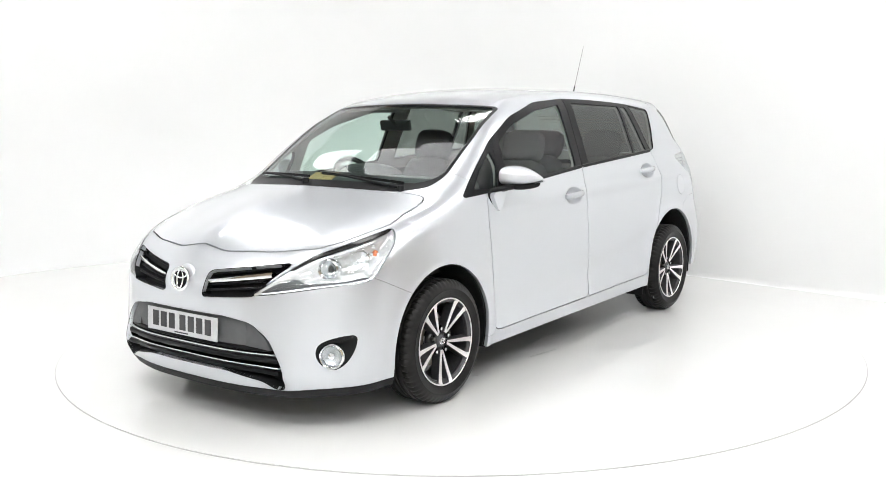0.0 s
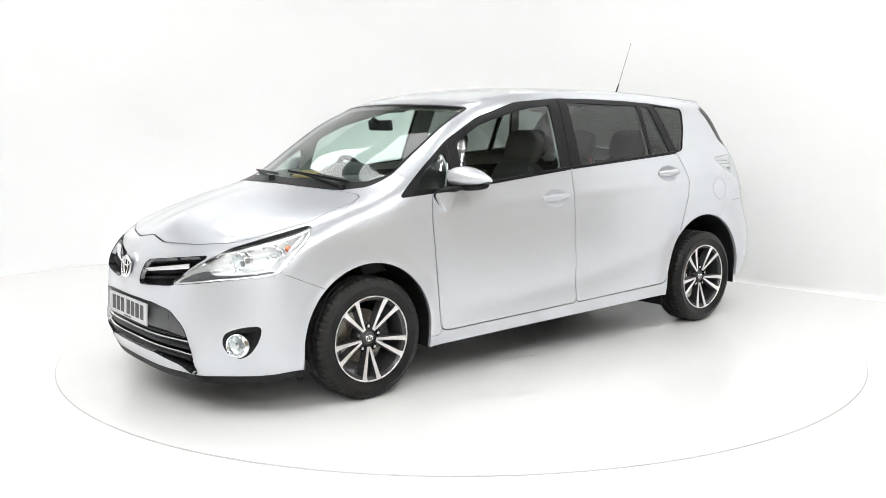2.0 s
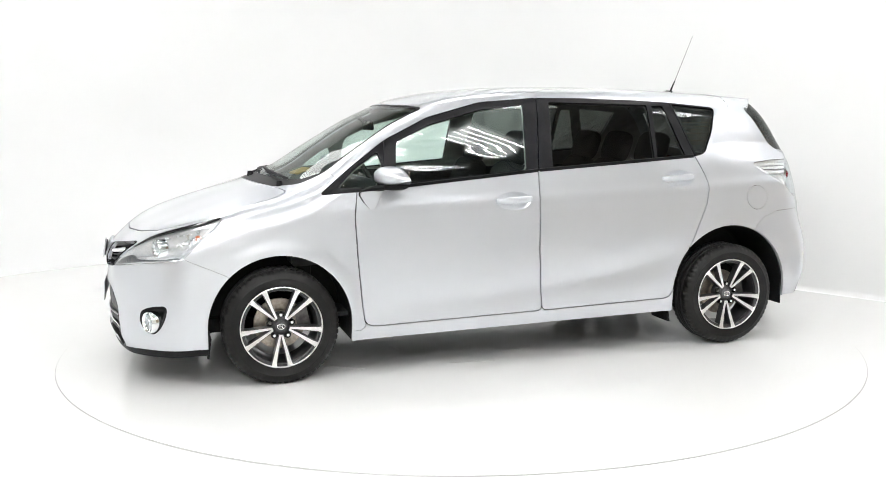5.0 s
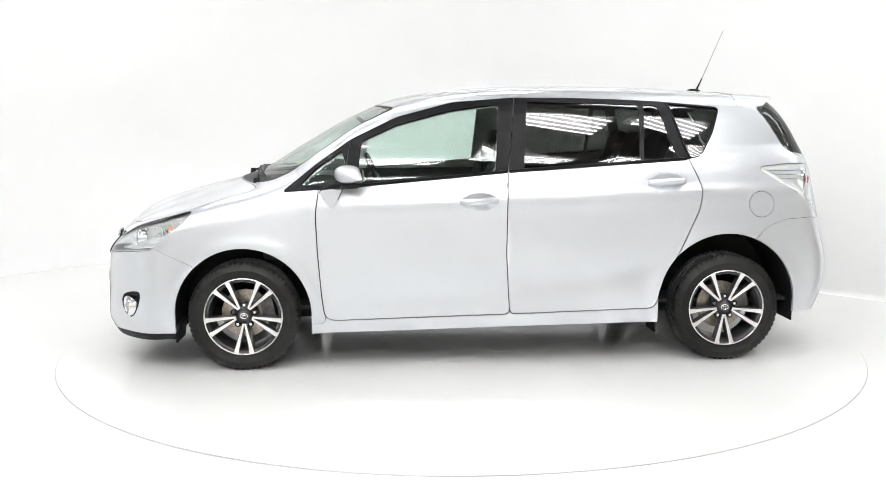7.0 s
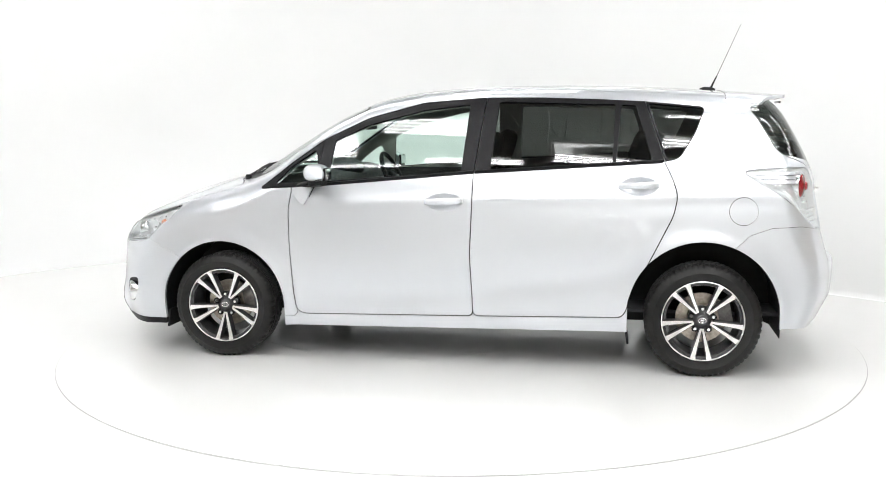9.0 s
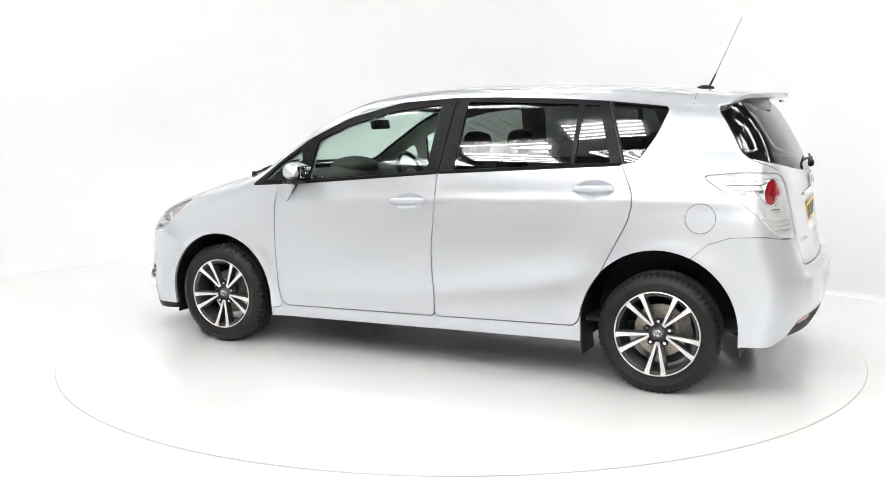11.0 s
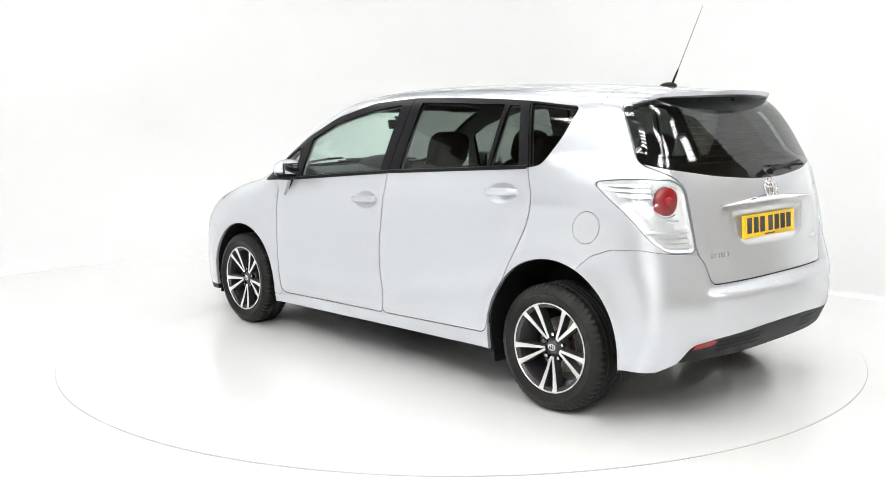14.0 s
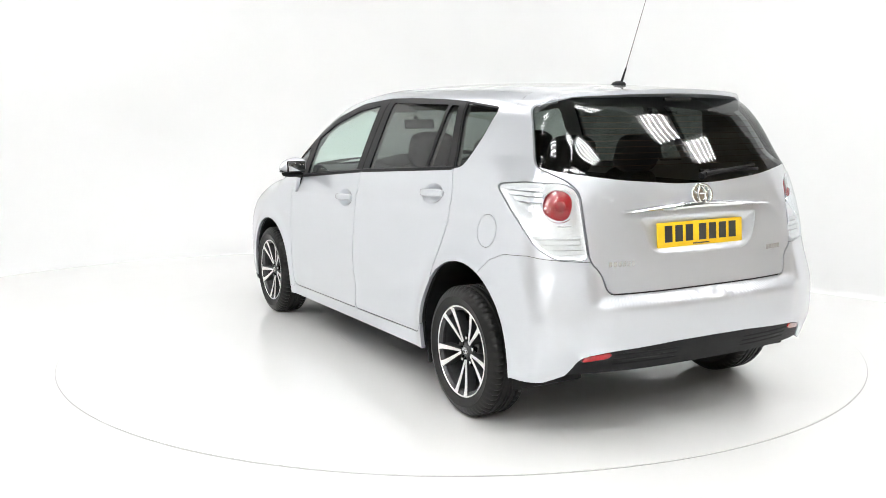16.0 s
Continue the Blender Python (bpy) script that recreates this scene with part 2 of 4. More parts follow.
TOP = spline([-2.3, -1.9, -1.6, -1.25, -0.9, -0.5, -0.15, 0.2, 0.5, 0.8, 1.1, 1.36, 1.5, 1.72, 1.92, 2.08, 2.2, 2.3],
             [1.475, 1.525, 1.56, 1.588, 1.605, 1.613, 1.610, 1.590, 1.546, 1.432, 1.265, 1.112, 1.060, 0.994, 0.926, 0.857, 0.785, 0.70])
CROWN = spline([-2.2, -1.0, 0.2, 0.9, 1.4, 1.8, 2.2], [0.10, 0.10, 0.10, 0.06, 0.07, 0.10, 0.12])
SWEEP = spline([-2.2, -0.2, 0.5, 1.3, 1.6, 2.2], [0.0, 0.0, 0.23, 0.38, 0.24, 0.16])
PLAN = spline([-2.2, -1.9, -1.4, -0.9, 0.0, 0.9, 1.4, 1.8, 2.3], [0.840, 0.872, 0.890, 0.888, 0.882, 0.880, 0.886, 0.872, 0.82])
LEAN = spline([0.15, 0.22, 0.30, 0.45, 0.65, 0.85, 0.97, 1.06, 1.12, 1.25, 1.46, 1.65],
              [0.035, 0.018, 0.008, 0.0, 0.002, 0.016, 0.034, 0.052, 0.068, 0.115, 0.200, 0.285])
TAPER = spline([-2.1, -1.6, -0.9, 0.0, 0.6, 1.2, 1.7], [0.085, 0.035, 0.005, 0.0, 0.005, 0.02, 0.035])
NOSE = spline([0.12, 0.2, 0.28, 0.40, 0.50, 0.60, 0.68, 0.75, 0.82, 0.95, 1.3], [2.22, 2.265, 2.29, 2.30, 2.295, 2.285, 2.272, 2.245, 2.20, 2.07, 1.6])
TAIL = spline([0.15, 0.24, 0.34, 0.45, 0.60, 0.622, 0.648, 0.70, 0.80, 0.95, 1.08, 1.16, 1.3, 1.45, 1.55],
              [2.02, 2.06, 2.105, 2.145, 2.152, 2.146, 2.102, 2.086, 2.066, 2.045, 2.025, 1.995, 1.925, 1.835, 1.77])

HORN = spline([0.15, 0.24, 0.34, 0.45, 0.55, 0.80, 1.0, 1.16, 1.3, 1.45, 1.55], [2.02, 2.06, 2.105, 2.14, 2.143, 2.085, 2.04, 1.995, 1.925, 1.835, 1.77])


def bump(d, w):
    return np.exp(-(d / w) ** 2)


def smax(a, b, k):
    h = np.maximum(k - np.abs(a - b), 0) / k
    return np.maximum(a, b) + h * h * k * 0.25


def top_x(x, y):
    return x + SWEEP(x) * y * y


def body(P):
    """Below nought inside the body."""
    x, y, z = P[..., 0], np.abs(P[..., 1]), P[..., 2]
    w = PLAN(x) - LEAN(z) - TAPER(x) * np.clip((z - 0.9) / 0.35, 0, 1) ** 1.5
    # hollow of the flank that rises towards the rear arch, shoulder line, arch flares
    zc = 0.40 + 0.16 * np.clip((0.6 - x) / 1.5, 0, 1.2) ** 2
    w = w - 0.0115 * bump(z - zc, 0.075) * np.clip((1.0 - x) / 0.4, 0, 1) * np.clip((x + 1.25) / 0.35, 0, 1)
    w = w + 0.006 * bump(z - (0.93 + 0.055 * (0.9 - x) / 2), 0.035) * np.clip((1.1 - x) / 0.5, 0, 1)
    for cx, cz, r in ((1.392, 0.32, 0.40), (-1.385, 0.345, 0.405)):
        d = np.hypot(x - cx, z - cz)
        w = w + 0.010 * bump(d - r, 0.05) * (z > -1)
    f_side = y - w
    xs = top_x(x, y)
    f_top = (z - TOP(xs) + CROWN(x) * y * y) * 0.86
    # raised middle of the bonnet, that runs down to the badge
    ridge = np.clip((x - 1.5) / 0.5, 0, 1) * np.clip((2.35 - x) / 0.1, 0, 1)
    f_top = f_top - 0.018 * ridge * bump(y, 0.15) - 0.012 * ridge * bump(y - 0.62, 0.12)
    f_front = (x - NOSE(z) + 0.218 * (y / 0.75) ** 3.4 + 0.03 * y * y) * 0.95
    f_front = f_front - 0.022 * bump(y, 0.105) * bump(z - 0.67, 0.10)
    f_front = f_front - 0.030 * bump(y - 0.57, 0.07) * bump(z - 0.27, 0.10)
    k = np.clip((y - 0.54) / 0.10, 0, 1)
    k = k * k * (3 - 2 * k)
    f_rear = (-x - TAIL(z) * (1 - k) - HORN(z) * k + 0.100 * (y / 0.75) ** 3.3 + 0.03 * y * y) * 0.95
    f_low = 0.13 - z
    f = smax(f_side, f_top, np.interp(x, [-2, -1, 0.2, 0.9, 1.3, 2.0], [0.10, 0.12, 0.10, 0.06, 0.10, 0.12]))
    f = smax(f, f_front, np.interp(z, [0.6, 0.75], [0.05, 0.10]))
    f = smax(f, f_rear, np.interp(z, [0.6, 0.75], [0.05, 0.09]))
    return smax(f, f_low, 0.03)


def body_surface(mid=240, cap=110, round_=260):
    """Half of the skin, y >= 0: points, normals, triangles."""
    XR, XF = -1.35, 1.40
    u = np.concatenate([np.zeros(cap), np.linspace(0, 1, mid), np.ones(cap)])
    al = np.concatenate([-np.linspace(90, 90 / cap, cap), np.zeros(mid), np.linspace(90 / cap, 90, cap)])
    al = np.radians(al)
    ax = XR + (XF - XR) * u
    az = np.interp(ax, [XR, XF], [0.90, 0.67])
    ph = np.linspace(0, math.pi, round_)
    A, PH = np.meshgrid(al, ph, indexing="ij")
    D = np.stack([np.sin(A), np.cos(A) * np.sin(PH), np.cos(A) * np.cos(PH)], -1)
    O = np.stack([ax, 0 * ax, az], -1)[:, None, :]
    lo, hi = np.zeros(A.shape), np.full(A.shape, 1.6)
    for _ in range(26):
        m = (lo + hi) / 2
        inside = body(O + D * m[..., None]) < 0
        lo, hi = np.where(inside, m, lo), np.where(inside, hi, m)
    V = (O + D * lo[..., None]).reshape(-1, 3)
    V[:, 1] = np.maximum(V[:, 1], 0)
    n, r = len(al), round_
    i, j = np.meshgrid(np.arange(n - 1), np.arange(r - 1), indexing="ij")
    a, b, c, d = i * r + j, (i + 1) * r + j, (i + 1) * r + j + 1, i * r + j + 1
    F = np.concatenate([np.stack([a, b, c], -1).reshape(-1, 3), np.stack([a, c, d], -1).reshape(-1, 3)])
    return V, F


def normals(V):
    e = 1e-3
    g = np.stack([body(V + e * np.eye(3)[k]) - body(V - e * np.eye(3)[k]) for k in range(3)], -1)
    g[V[:, 1] < 1e-5, 1] = 0
    return g / np.linalg.norm(g, axis=1, keepdims=True)


def cut(V, F, f):
    """Splits a skin along f = 0. Gives the part where f < 0 and the rest."""
    s = f > 0
    k = s[F].sum(1)
    mixed = F[(k > 0) & (k < 3)]
    out = []
    # turn each crossed triangle so that its lone corner comes first
    sm = s[mixed]
    lone_val = sm.sum(1) == 1
    lone = np.where(lone_val[:, None], sm, ~sm).argmax(1)
    r = np.arange(len(mixed))
    a, b, c = mixed[r, lone], mixed[r, (lone + 1) % 3], mixed[r, (lone + 2) % 3]
    e1, e2 = np.sort(np.stack([a, b], 1), 1), np.sort(np.stack([a, c], 1), 1)
    E, inv = np.unique(np.concatenate([e1, e2]), axis=0, return_inverse=True)
    inv = inv.reshape(-1)
    if len(E):
        t = f[E[:, 0]] / (f[E[:, 0]] - f[E[:, 1]])
        W = np.concatenate([V, V[E[:, 0]] * (1 - t[:, None]) + V[E[:, 1]] * t[:, None]])
    else:
        W = V
    p, q = len(V) + inv[:len(mixed)], len(V) + inv[len(mixed):]
    tip = np.stack([a, p, q], 1)
    rest = np.concatenate([np.stack([p, b, c], 1), np.stack([p, c, q], 1)])
    rl = np.concatenate([lone_val, lone_val])
    neg = np.concatenate([F[k == 0], tip[~lone_val], rest[rl]])
    pos = np.concatenate([F[k == 3], tip[lone_val], rest[~rl]])
    for G in (neg, pos):
        idx, g = np.unique(G, return_inverse=True)
        out.append((W[idx], g.reshape(-1, 3)))
    return out


def outline(pts, rounds=2, corner=0.018):
    """A closed outline with its corners rounded off."""
    p = np.array(pts, float)
    for _ in range(rounds):
        q = np.roll(p, -1, 0)
        far = np.linalg.norm(q - p, axis=1, keepdims=True) + 1e-9
        c = np.minimum(0.25, corner / far)
        p = np.stack([p * (1 - c) + q * c, p * c + q * (1 - c)], 1).reshape(-1, 2)
        corner = corner * 0.4
    return p


def inside(a, b, pts, rounds=2, corner=0.018):
    """Distance to an outline in the plane of a and b, below nought inside."""
    p = outline(pts, rounds, corner) if rounds else np.array(pts, float)
    q = np.roll(p, -1, 0)
    lo, hi = p.min(0) - 0.06, p.max(0) + 0.06
    near = (a > lo[0]) & (a < hi[0]) & (b > lo[1]) & (b < hi[1])
    out = np.full(len(a), 0.5)
    a, b = a[near], b[near]
    best = np.full(len(a), 1e9)
    odd = np.zeros(len(a), bool)
    for (x0, y0), (x1, y1) in zip(p, q):
        dx, dy = x1 - x0, y1 - y0
        L = dx * dx + dy * dy
        if L < 1e-14:
            continue
        t = np.clip(((a - x0) * dx + (b - y0) * dy) / L, 0, 1)
        best = np.minimum(best, (a - x0 - t * dx) ** 2 + (b - y0 - t * dy) ** 2)
        if dy:
            odd ^= ((y0 > b) != (y1 > b)) & (a < dx * (b - y0) / dy + x0)
    out[near] = np.where(odd, -1, 1) * np.sqrt(best)
    return out


def rim(V, F, N, depth):
    """Turns the open edges of a skin inwards, so that it shows a thickness."""
    e = np.concatenate([F[:, [0, 1]], F[:, [1, 2]], F[:, [2, 0]]])
    key = np.sort(e, 1)
    _, first, count = np.unique(key, axis=0, return_index=True, return_counts=True)
    b = e[first[count == 1]]
    b = b[~((V[b[:, 0], 1] < 1e-4) & (V[b[:, 1], 1] < 1e-4))]
    if not len(b):
        return V, F
    idx, inv = np.unique(b, return_inverse=True)
    inv = inv.reshape(-1, 2)
    n, k = len(V), len(idx)
    V2 = np.concatenate([V, V[idx], V[idx] - N[idx] * depth])
    i, j = n + inv[:, 0], n + inv[:, 1]
    F2 = np.concatenate([F, np.stack([j, i, i + k], 1), np.stack([j, i + k, j + k], 1)])
    return V2, F2


def skin(name, VF, material, parent, label="", push=0.0, depth=0.012, both=False, side=1):
    """One panel of the skin: pushed out along its normals, given a thickness; both: joined with its mirror image."""
    V, F = VF
    if not len(F):
        return None
    N = normals(V)
    V = V + N * push
    if depth:
        V, F = rim(V, F, N, depth)
    M = V * np.array([1, -1, 1])
    if both:
        ob = mesh_ob(name, np.concatenate([V, M]), np.concatenate([F, F[:, ::-1] + len(V)]), material, parent, label)
        bm = bmesh.new()
        bm.from_mesh(ob.data)
        bmesh.ops.remove_doubles(bm, verts=[v for v in bm.verts if abs(v.co.y) < 2e-4], dist=1e-5)
        bm.to_mesh(ob.data)
        bm.free()
        return ob
    return mesh_ob(name, V if side > 0 else M, F if side > 0 else F[:, ::-1], material, parent, label)
# ---- cutting the skin into panels ----
GAP = 0.0031
SIDE_BELT = [(1.167, 1.009), (0.968, 1.166), (0.776, 1.300), (0.516, 1.423), (0.187, 1.508), (-0.170, 1.532), (-0.475, 1.529), (-0.808, 1.517),
             (-1.058, 1.502), (-1.385, 1.469), (-1.330, 1.322), (-1.247, 1.188), (-1.169, 1.172), (-0.774, 1.151), (-0.121, 1.110), (0.522, 1.060), (0.840, 1.028)]
G_CORNER = [(1.060, 1.048), (0.967, 1.143), (0.825, 1.236), (0.803, 1.166), (0.847, 1.043)]
G_FRONT = [(0.711, 1.288), (0.517, 1.378), (0.190, 1.464), (-0.080, 1.494), (-0.047, 1.119), (0.500, 1.078), (0.738, 1.058)]
G_REAR = [(-0.245, 1.507), (-0.900, 1.487), (-0.888, 1.158), (-0.212, 1.129)]
G_SMALL = [(-0.930, 1.485), (-1.010, 1.480), (-1.105, 1.178), (-0.908, 1.163)]
G_QUARTER = [(-1.078, 1.492), (-1.378, 1.461), (-1.324, 1.322), (-1.245, 1.193), (-1.182, 1.180)]
FRONT_DOOR = [(0.945, 1.10), (0.975, 0.886), (0.967, 0.664), (0.948, 0.406), (0.934, 0.300), (0.890, 0.278), (-0.123, 0.298), (-0.104, 0.648), (-0.112, 0.872), (-0.121, 1.20)]
REAR_DOOR = [(-0.123, 0.298), (-0.104, 0.648), (-0.112, 0.872), (-0.121, 1.20), (-1.15, 1.22), (-1.169, 1.172), (-1.225, 1.050), (-1.240, 0.985),
             (-1.220, 0.885), (-1.085, 0.610), (-0.993, 0.440), (-0.980, 0.360), (-0.950, 0.319)]
HOOD = [(2.15, -0.3), (2.142, -0.05), (2.155, 0.06), (2.162, 0.16), (2.125, 0.41), (2.072, 0.61), (2.0, 0.675), (1.79, 0.763), (1.58, 0.736), (1.5, 0.695), (1.485, 0.6), (1.49, -0.3)]
SCREEN = [(1.486, -0.3), (1.48, 0.55), (1.415, 0.655), (1.29, 0.686), (0.98, 0.668), (0.615, 0.628), (0.635, 0.3), (0.64, -0.3)]
SCREEN_GLASS = [(1.405, -0.3), (1.395, 0.45), (1.365, 0.6), (1.28, 0.668), (0.98, 0.65), (0.635, 0.61), (0.652, 0.3), (0.657, -0.3)]
HEADLIGHT = [(-0.985, 0.628), (-0.832, 0.726), (-0.684, 0.808), (-0.486, 0.868), (-0.340, 0.912), (-0.330, 0.845), (-0.380, 0.763), (-0.424, 0.693), (-0.675, 0.668)]
BROW = [(-0.80, 0.765), (-0.684, 0.825), (-0.486, 0.885), (-0.340, 0.930), (-0.352, 0.894), (-0.484, 0.849), (-0.684, 0.791), (-0.80, 0.735)]
BEZEL = [(-0.945, 0.642), (-0.86, 0.690), (-0.76, 0.715), (-0.725, 0.690), (-0.55, 0.696), (-0.45, 0.712), (-0.432, 0.700), (-0.675, 0.675)]
GRILLE = [(0.132, 0.601), (0.150, 0.665), (0.148, 0.722), (0.32, 0.743), (0.57, 0.774), (0.51, 0.715), (0.45, 0.628)]
LOW_GRILLE = [(-0.4, 0.530), (0.28, 0.530), (0.43, 0.510), (0.515, 0.442), (0.585, 0.310), (0.585, 0.212), (0.54, 0.202), (0.48, 0.238), (0.28, 0.272), (-0.4, 0.272)]
FOG_CUP = [(-0.678, 0.405), (-0.650, 0.430), (-0.578, 0.450), (-0.490, 0.458), (-0.500, 0.391), (-0.544, 0.322), (-0.600, 0.290), (-0.655, 0.315), (-0.683, 0.360)]
TAIL_LAMP = [(0.088, 1.124), (0.211, 1.143), (0.376, 1.138), (0.430, 1.10), (0.472, 0.812), (0.326, 0.820), (0.242, 0.872), (0.149, 1.012)]
TAILGATE = [(1.5, 0.663), (0.560, 0.663), (0.525, 0.76), (0.477, 0.806), (0.436, 1.10), (0.385, 1.146), (0.252, 1.205), (0.250, 1.472), (0.45, 1.512), (1.5, 1.54)]
REAR_GLASS = [(1.5, 1.118), (0.90, 1.121), (0.62, 1.146), (0.33, 1.188), (0.20, 1.225), (0.18, 1.6), (0.5, 1.6), (1.5, 1.6)]
PLATE_CUP = [(-0.4, 0.995), (0.355, 0.985), (0.345, 0.93), (0.310, 0.845), (0.25, 0.812), (-0.4, 0.806)]
NOSE_PART = [(2.6, 1.1), (1.95, 1.1), (1.876, 0.70), (1.66, 0.603), (1.66, 0.0), (2.6, 0.0)]
TAIL_PART = [(-1.50, 0.64), (-1.55, 0.72), (-1.62, 0.785), (-1.73, 0.825), (-1.88, 0.834), (-2.05, 0.80), (-2.4, 0.80), (-2.4, 0.0), (-1.50, 0.0)]
FENDER = [(0.931, 0.262), (2.5, 0.262), (2.5, 1.2), (1.13, 1.20), (1.07, 1.10), (0.931, 1.0)]
ARCHES = ((1.392, 0.318, 0.384), (-1.385, 0.346, 0.402))

car = tagged(new("car"), "silver five-door family car with alloy wheels, parked on the turntable", "car")


def fl(V):
    return -0.588 * V[:, 0] + 0.809 * V[:, 1]


def rl(V):
    return -0.5 * V[:, 0] - 0.866 * V[:, 1]


def only(f, where):
    return np.where(where, f, np.maximum(f, 0.5))


def take(VF, fun, gap=GAP):
    """Lifts a panel out of the skin, and leaves a thin joint round it."""
    V, F = VF
    f = fun(V)
    got = cut(V, F, f + gap)[0]
    rest = cut(V, F, f - gap)[1]
    return got, rest


def xz(pts, rounds=2, ymin=0.4, corner=0.018):
    return lambda V: only(inside(V[:, 0], V[:, 2], pts, rounds, corner), V[:, 1] > ymin)


def top(pts):
    return lambda V: only(inside(top_x(V[:, 0], V[:, 1]), V[:, 1], pts, 2), (V[:, 2] > 0.72) & (V[:, 0] > 0.2))


def front(pts, rounds=2):
    return lambda V: only(inside(V[:, 1], V[:, 2], pts, rounds), V[:, 0] > 1.9)


def front_q(pts, rounds=2):
    return lambda V: only(inside(fl(V), V[:, 2], pts, rounds), V[:, 0] > 1.5)


def rear_q(pts, rounds=2):
    return lambda V: only(inside(rl(V), V[:, 2], pts, rounds), (V[:, 0] < -1.4) & (V[:, 2] > 0.3))


def rear(pts, rounds=2):
    return lambda V: only(inside(V[:, 1], V[:, 2], pts, rounds), V[:, 0] < -1.6)


def arch_field(V):
    f = np.full(len(V), 1.0)
    for cx, cz, r in ARCHES:
        up = np.hypot(V[:, 0] - cx, V[:, 2] - cz) - r
        f = np.minimum(f, np.where(V[:, 2] < cz, np.abs(V[:, 0] - cx) - r, up))
    return only(f, V[:, 1] > 0.45)


def low_edge(V):
    x, y = V[:, 0], V[:, 1]
    z = np.interp(x, [-1.80, -1.74, -1.0, 1.0, 1.05, 1.70, 1.80, 2.1], [0.285, 0.262, 0.238, 0.205, 0.195, 0.19, 0.185, 0.165])
    back = 0.285 + 0.035 * np.clip((0.80 - y) / 0.08, 0, 1)
    return np.where(x < -1.8, back, z) - V[:, 2]


def dish(VF, fun, deep, width):
    """How far a sunk panel goes in, growing from its outline."""
    d = np.clip(-fun(VF[0]) / width, 0, 1)
    return -0.003 - deep * d * d * (3 - 2 * d)


V0, F0 = body_surface()
S = cut(V0, F0, low_edge(V0))[0]
S = cut(S[0], S[1], -arch_field(S[0]))[0]
FULL = S

# lining of the cabin: the skin without its openings, set inwards
lin = FULL
for fun in (xz(G_CORNER), xz(G_FRONT), xz(G_REAR, corner=0.007), xz(G_SMALL, corner=0.007), xz(G_QUARTER, corner=0.007), top(SCREEN_GLASS), rear_q(REAR_GLASS), front_q(HEADLIGHT), rear_q(TAIL_LAMP), front(GRILLE), front(LOW_GRILLE), front_q(FOG_CUP)):
    lin = cut(lin[0], lin[1], -fun(lin[0]))[0]
low_lin, high_lin = cut(lin[0], lin[1], lin[0][:, 2] - 1.06)
low_lin = cut(low_lin[0], low_lin[1], np.abs(low_lin[0][:, 0] + 0.2) - 2.12)[0]
skin("door_lining", low_lin, LINER, car, "charcoal cabin and door lining", push=-0.03, depth=0, both=True)
skin("headlining", high_lin, HEADLINING, car, "pale grey headlining and pillars", push=-0.028, depth=0.0, both=True)

# glazing
belt, S = take(S, xz(SIDE_BELT), 0.0005)
panes = []
for nm, pts, m in (("corner_glass", G_CORNER, GLASS_CLEAR), ("front_window", G_FRONT, GLASS_CLEAR), ("rear_window", G_REAR, GLASS_DARK),
                   ("small_window", G_SMALL, GLASS_DARK), ("quarter_glass", G_QUARTER, GLASS_DARK)):
    got, belt = take(belt, xz(pts, corner=0.007), 0.0)
    panes.append((nm, got, m))
for s in (1, -1):
    for nm, got, m in panes:
        skin(nm, got, m, car, "clear greenish glass" if m is GLASS_CLEAR else "dark tinted privacy glass", push=-0.004, depth=0, side=s)
cornerf, belt = take(belt, xz([(1.3, 0.9), (1.3, 1.5), (0.72, 1.5), (0.775, 1.3), (0.84, 0.9)], 0), 0.001)
frontf, belt = take(belt, xz([(1.3, 0.9), (1.3, 1.7), (-0.18, 1.7), (-0.174, 1.532), (-0.121, 1.11), (-0.118, 0.9)], 0), GAP)
rearf, quartf = take(belt, xz([(0.3, 0.9), (0.3, 1.7), (-1.0, 1.7), (-1.063, 1.50), (-1.172, 1.172), (-1.25, 0.9)], 0), GAP)

screen, S = take(S, top(SCREEN), 0.0005)
sglass, cowl = take(screen, top(SCREEN_GLASS), 0.0)
skin("windscreen", sglass, GLASS_CLEAR, car, "clear raked windscreen glass", push=-0.003, depth=0, both=True)
skin("cowl", cowl, BLACK, car, "black windscreen border and cowl", push=-0.002, depth=0.01, both=True)

gate, S = take(S, rear_q(TAILGATE), GAP)
rglass, gate = take(gate, rear_q(REAR_GLASS), 0.0)
tailgate_cup, gate = take(gate, rear(PLATE_CUP), 0.0)
gate_ob = skin("tailgate", gate, PAINT, car, "silver tailgate", depth=0.016, both=True)
skin("rear_glass", rglass, GLASS_DARK, gate_ob, "dark tinted rear window", push=-0.003, depth=0.0, both=True)
skin("plate_recess", tailgate_cup, PAINT, gate_ob, push=dish(tailgate_cup, rear(PLATE_CUP), 0.022, 0.05)[:, None], depth=0, both=True)

# lamps
hl, S = take(S, front_q(HEADLIGHT), 0.0015)
brow, hl_lens = take(hl, front_q(BROW, 2), 0.0)
bezel = take(hl, front_q(BEZEL, 1), 0.0)[0]
tl, S = take(S, rear_q(TAIL_LAMP), 0.0015)
# bonnet
hood, S = take(S, top(HOOD), GAP)
hood_ob = skin("bonnet", hood, PAINT, car, "silver bonnet with a raised middle", depth=0.016, both=True)
# front openings
grille, S = take(S, front(GRILLE), 0.0)
lowg, S = take(S, front(LOW_GRILLE), 0.0)
fogc, S = take(S, front_q(FOG_CUP), 0.0)
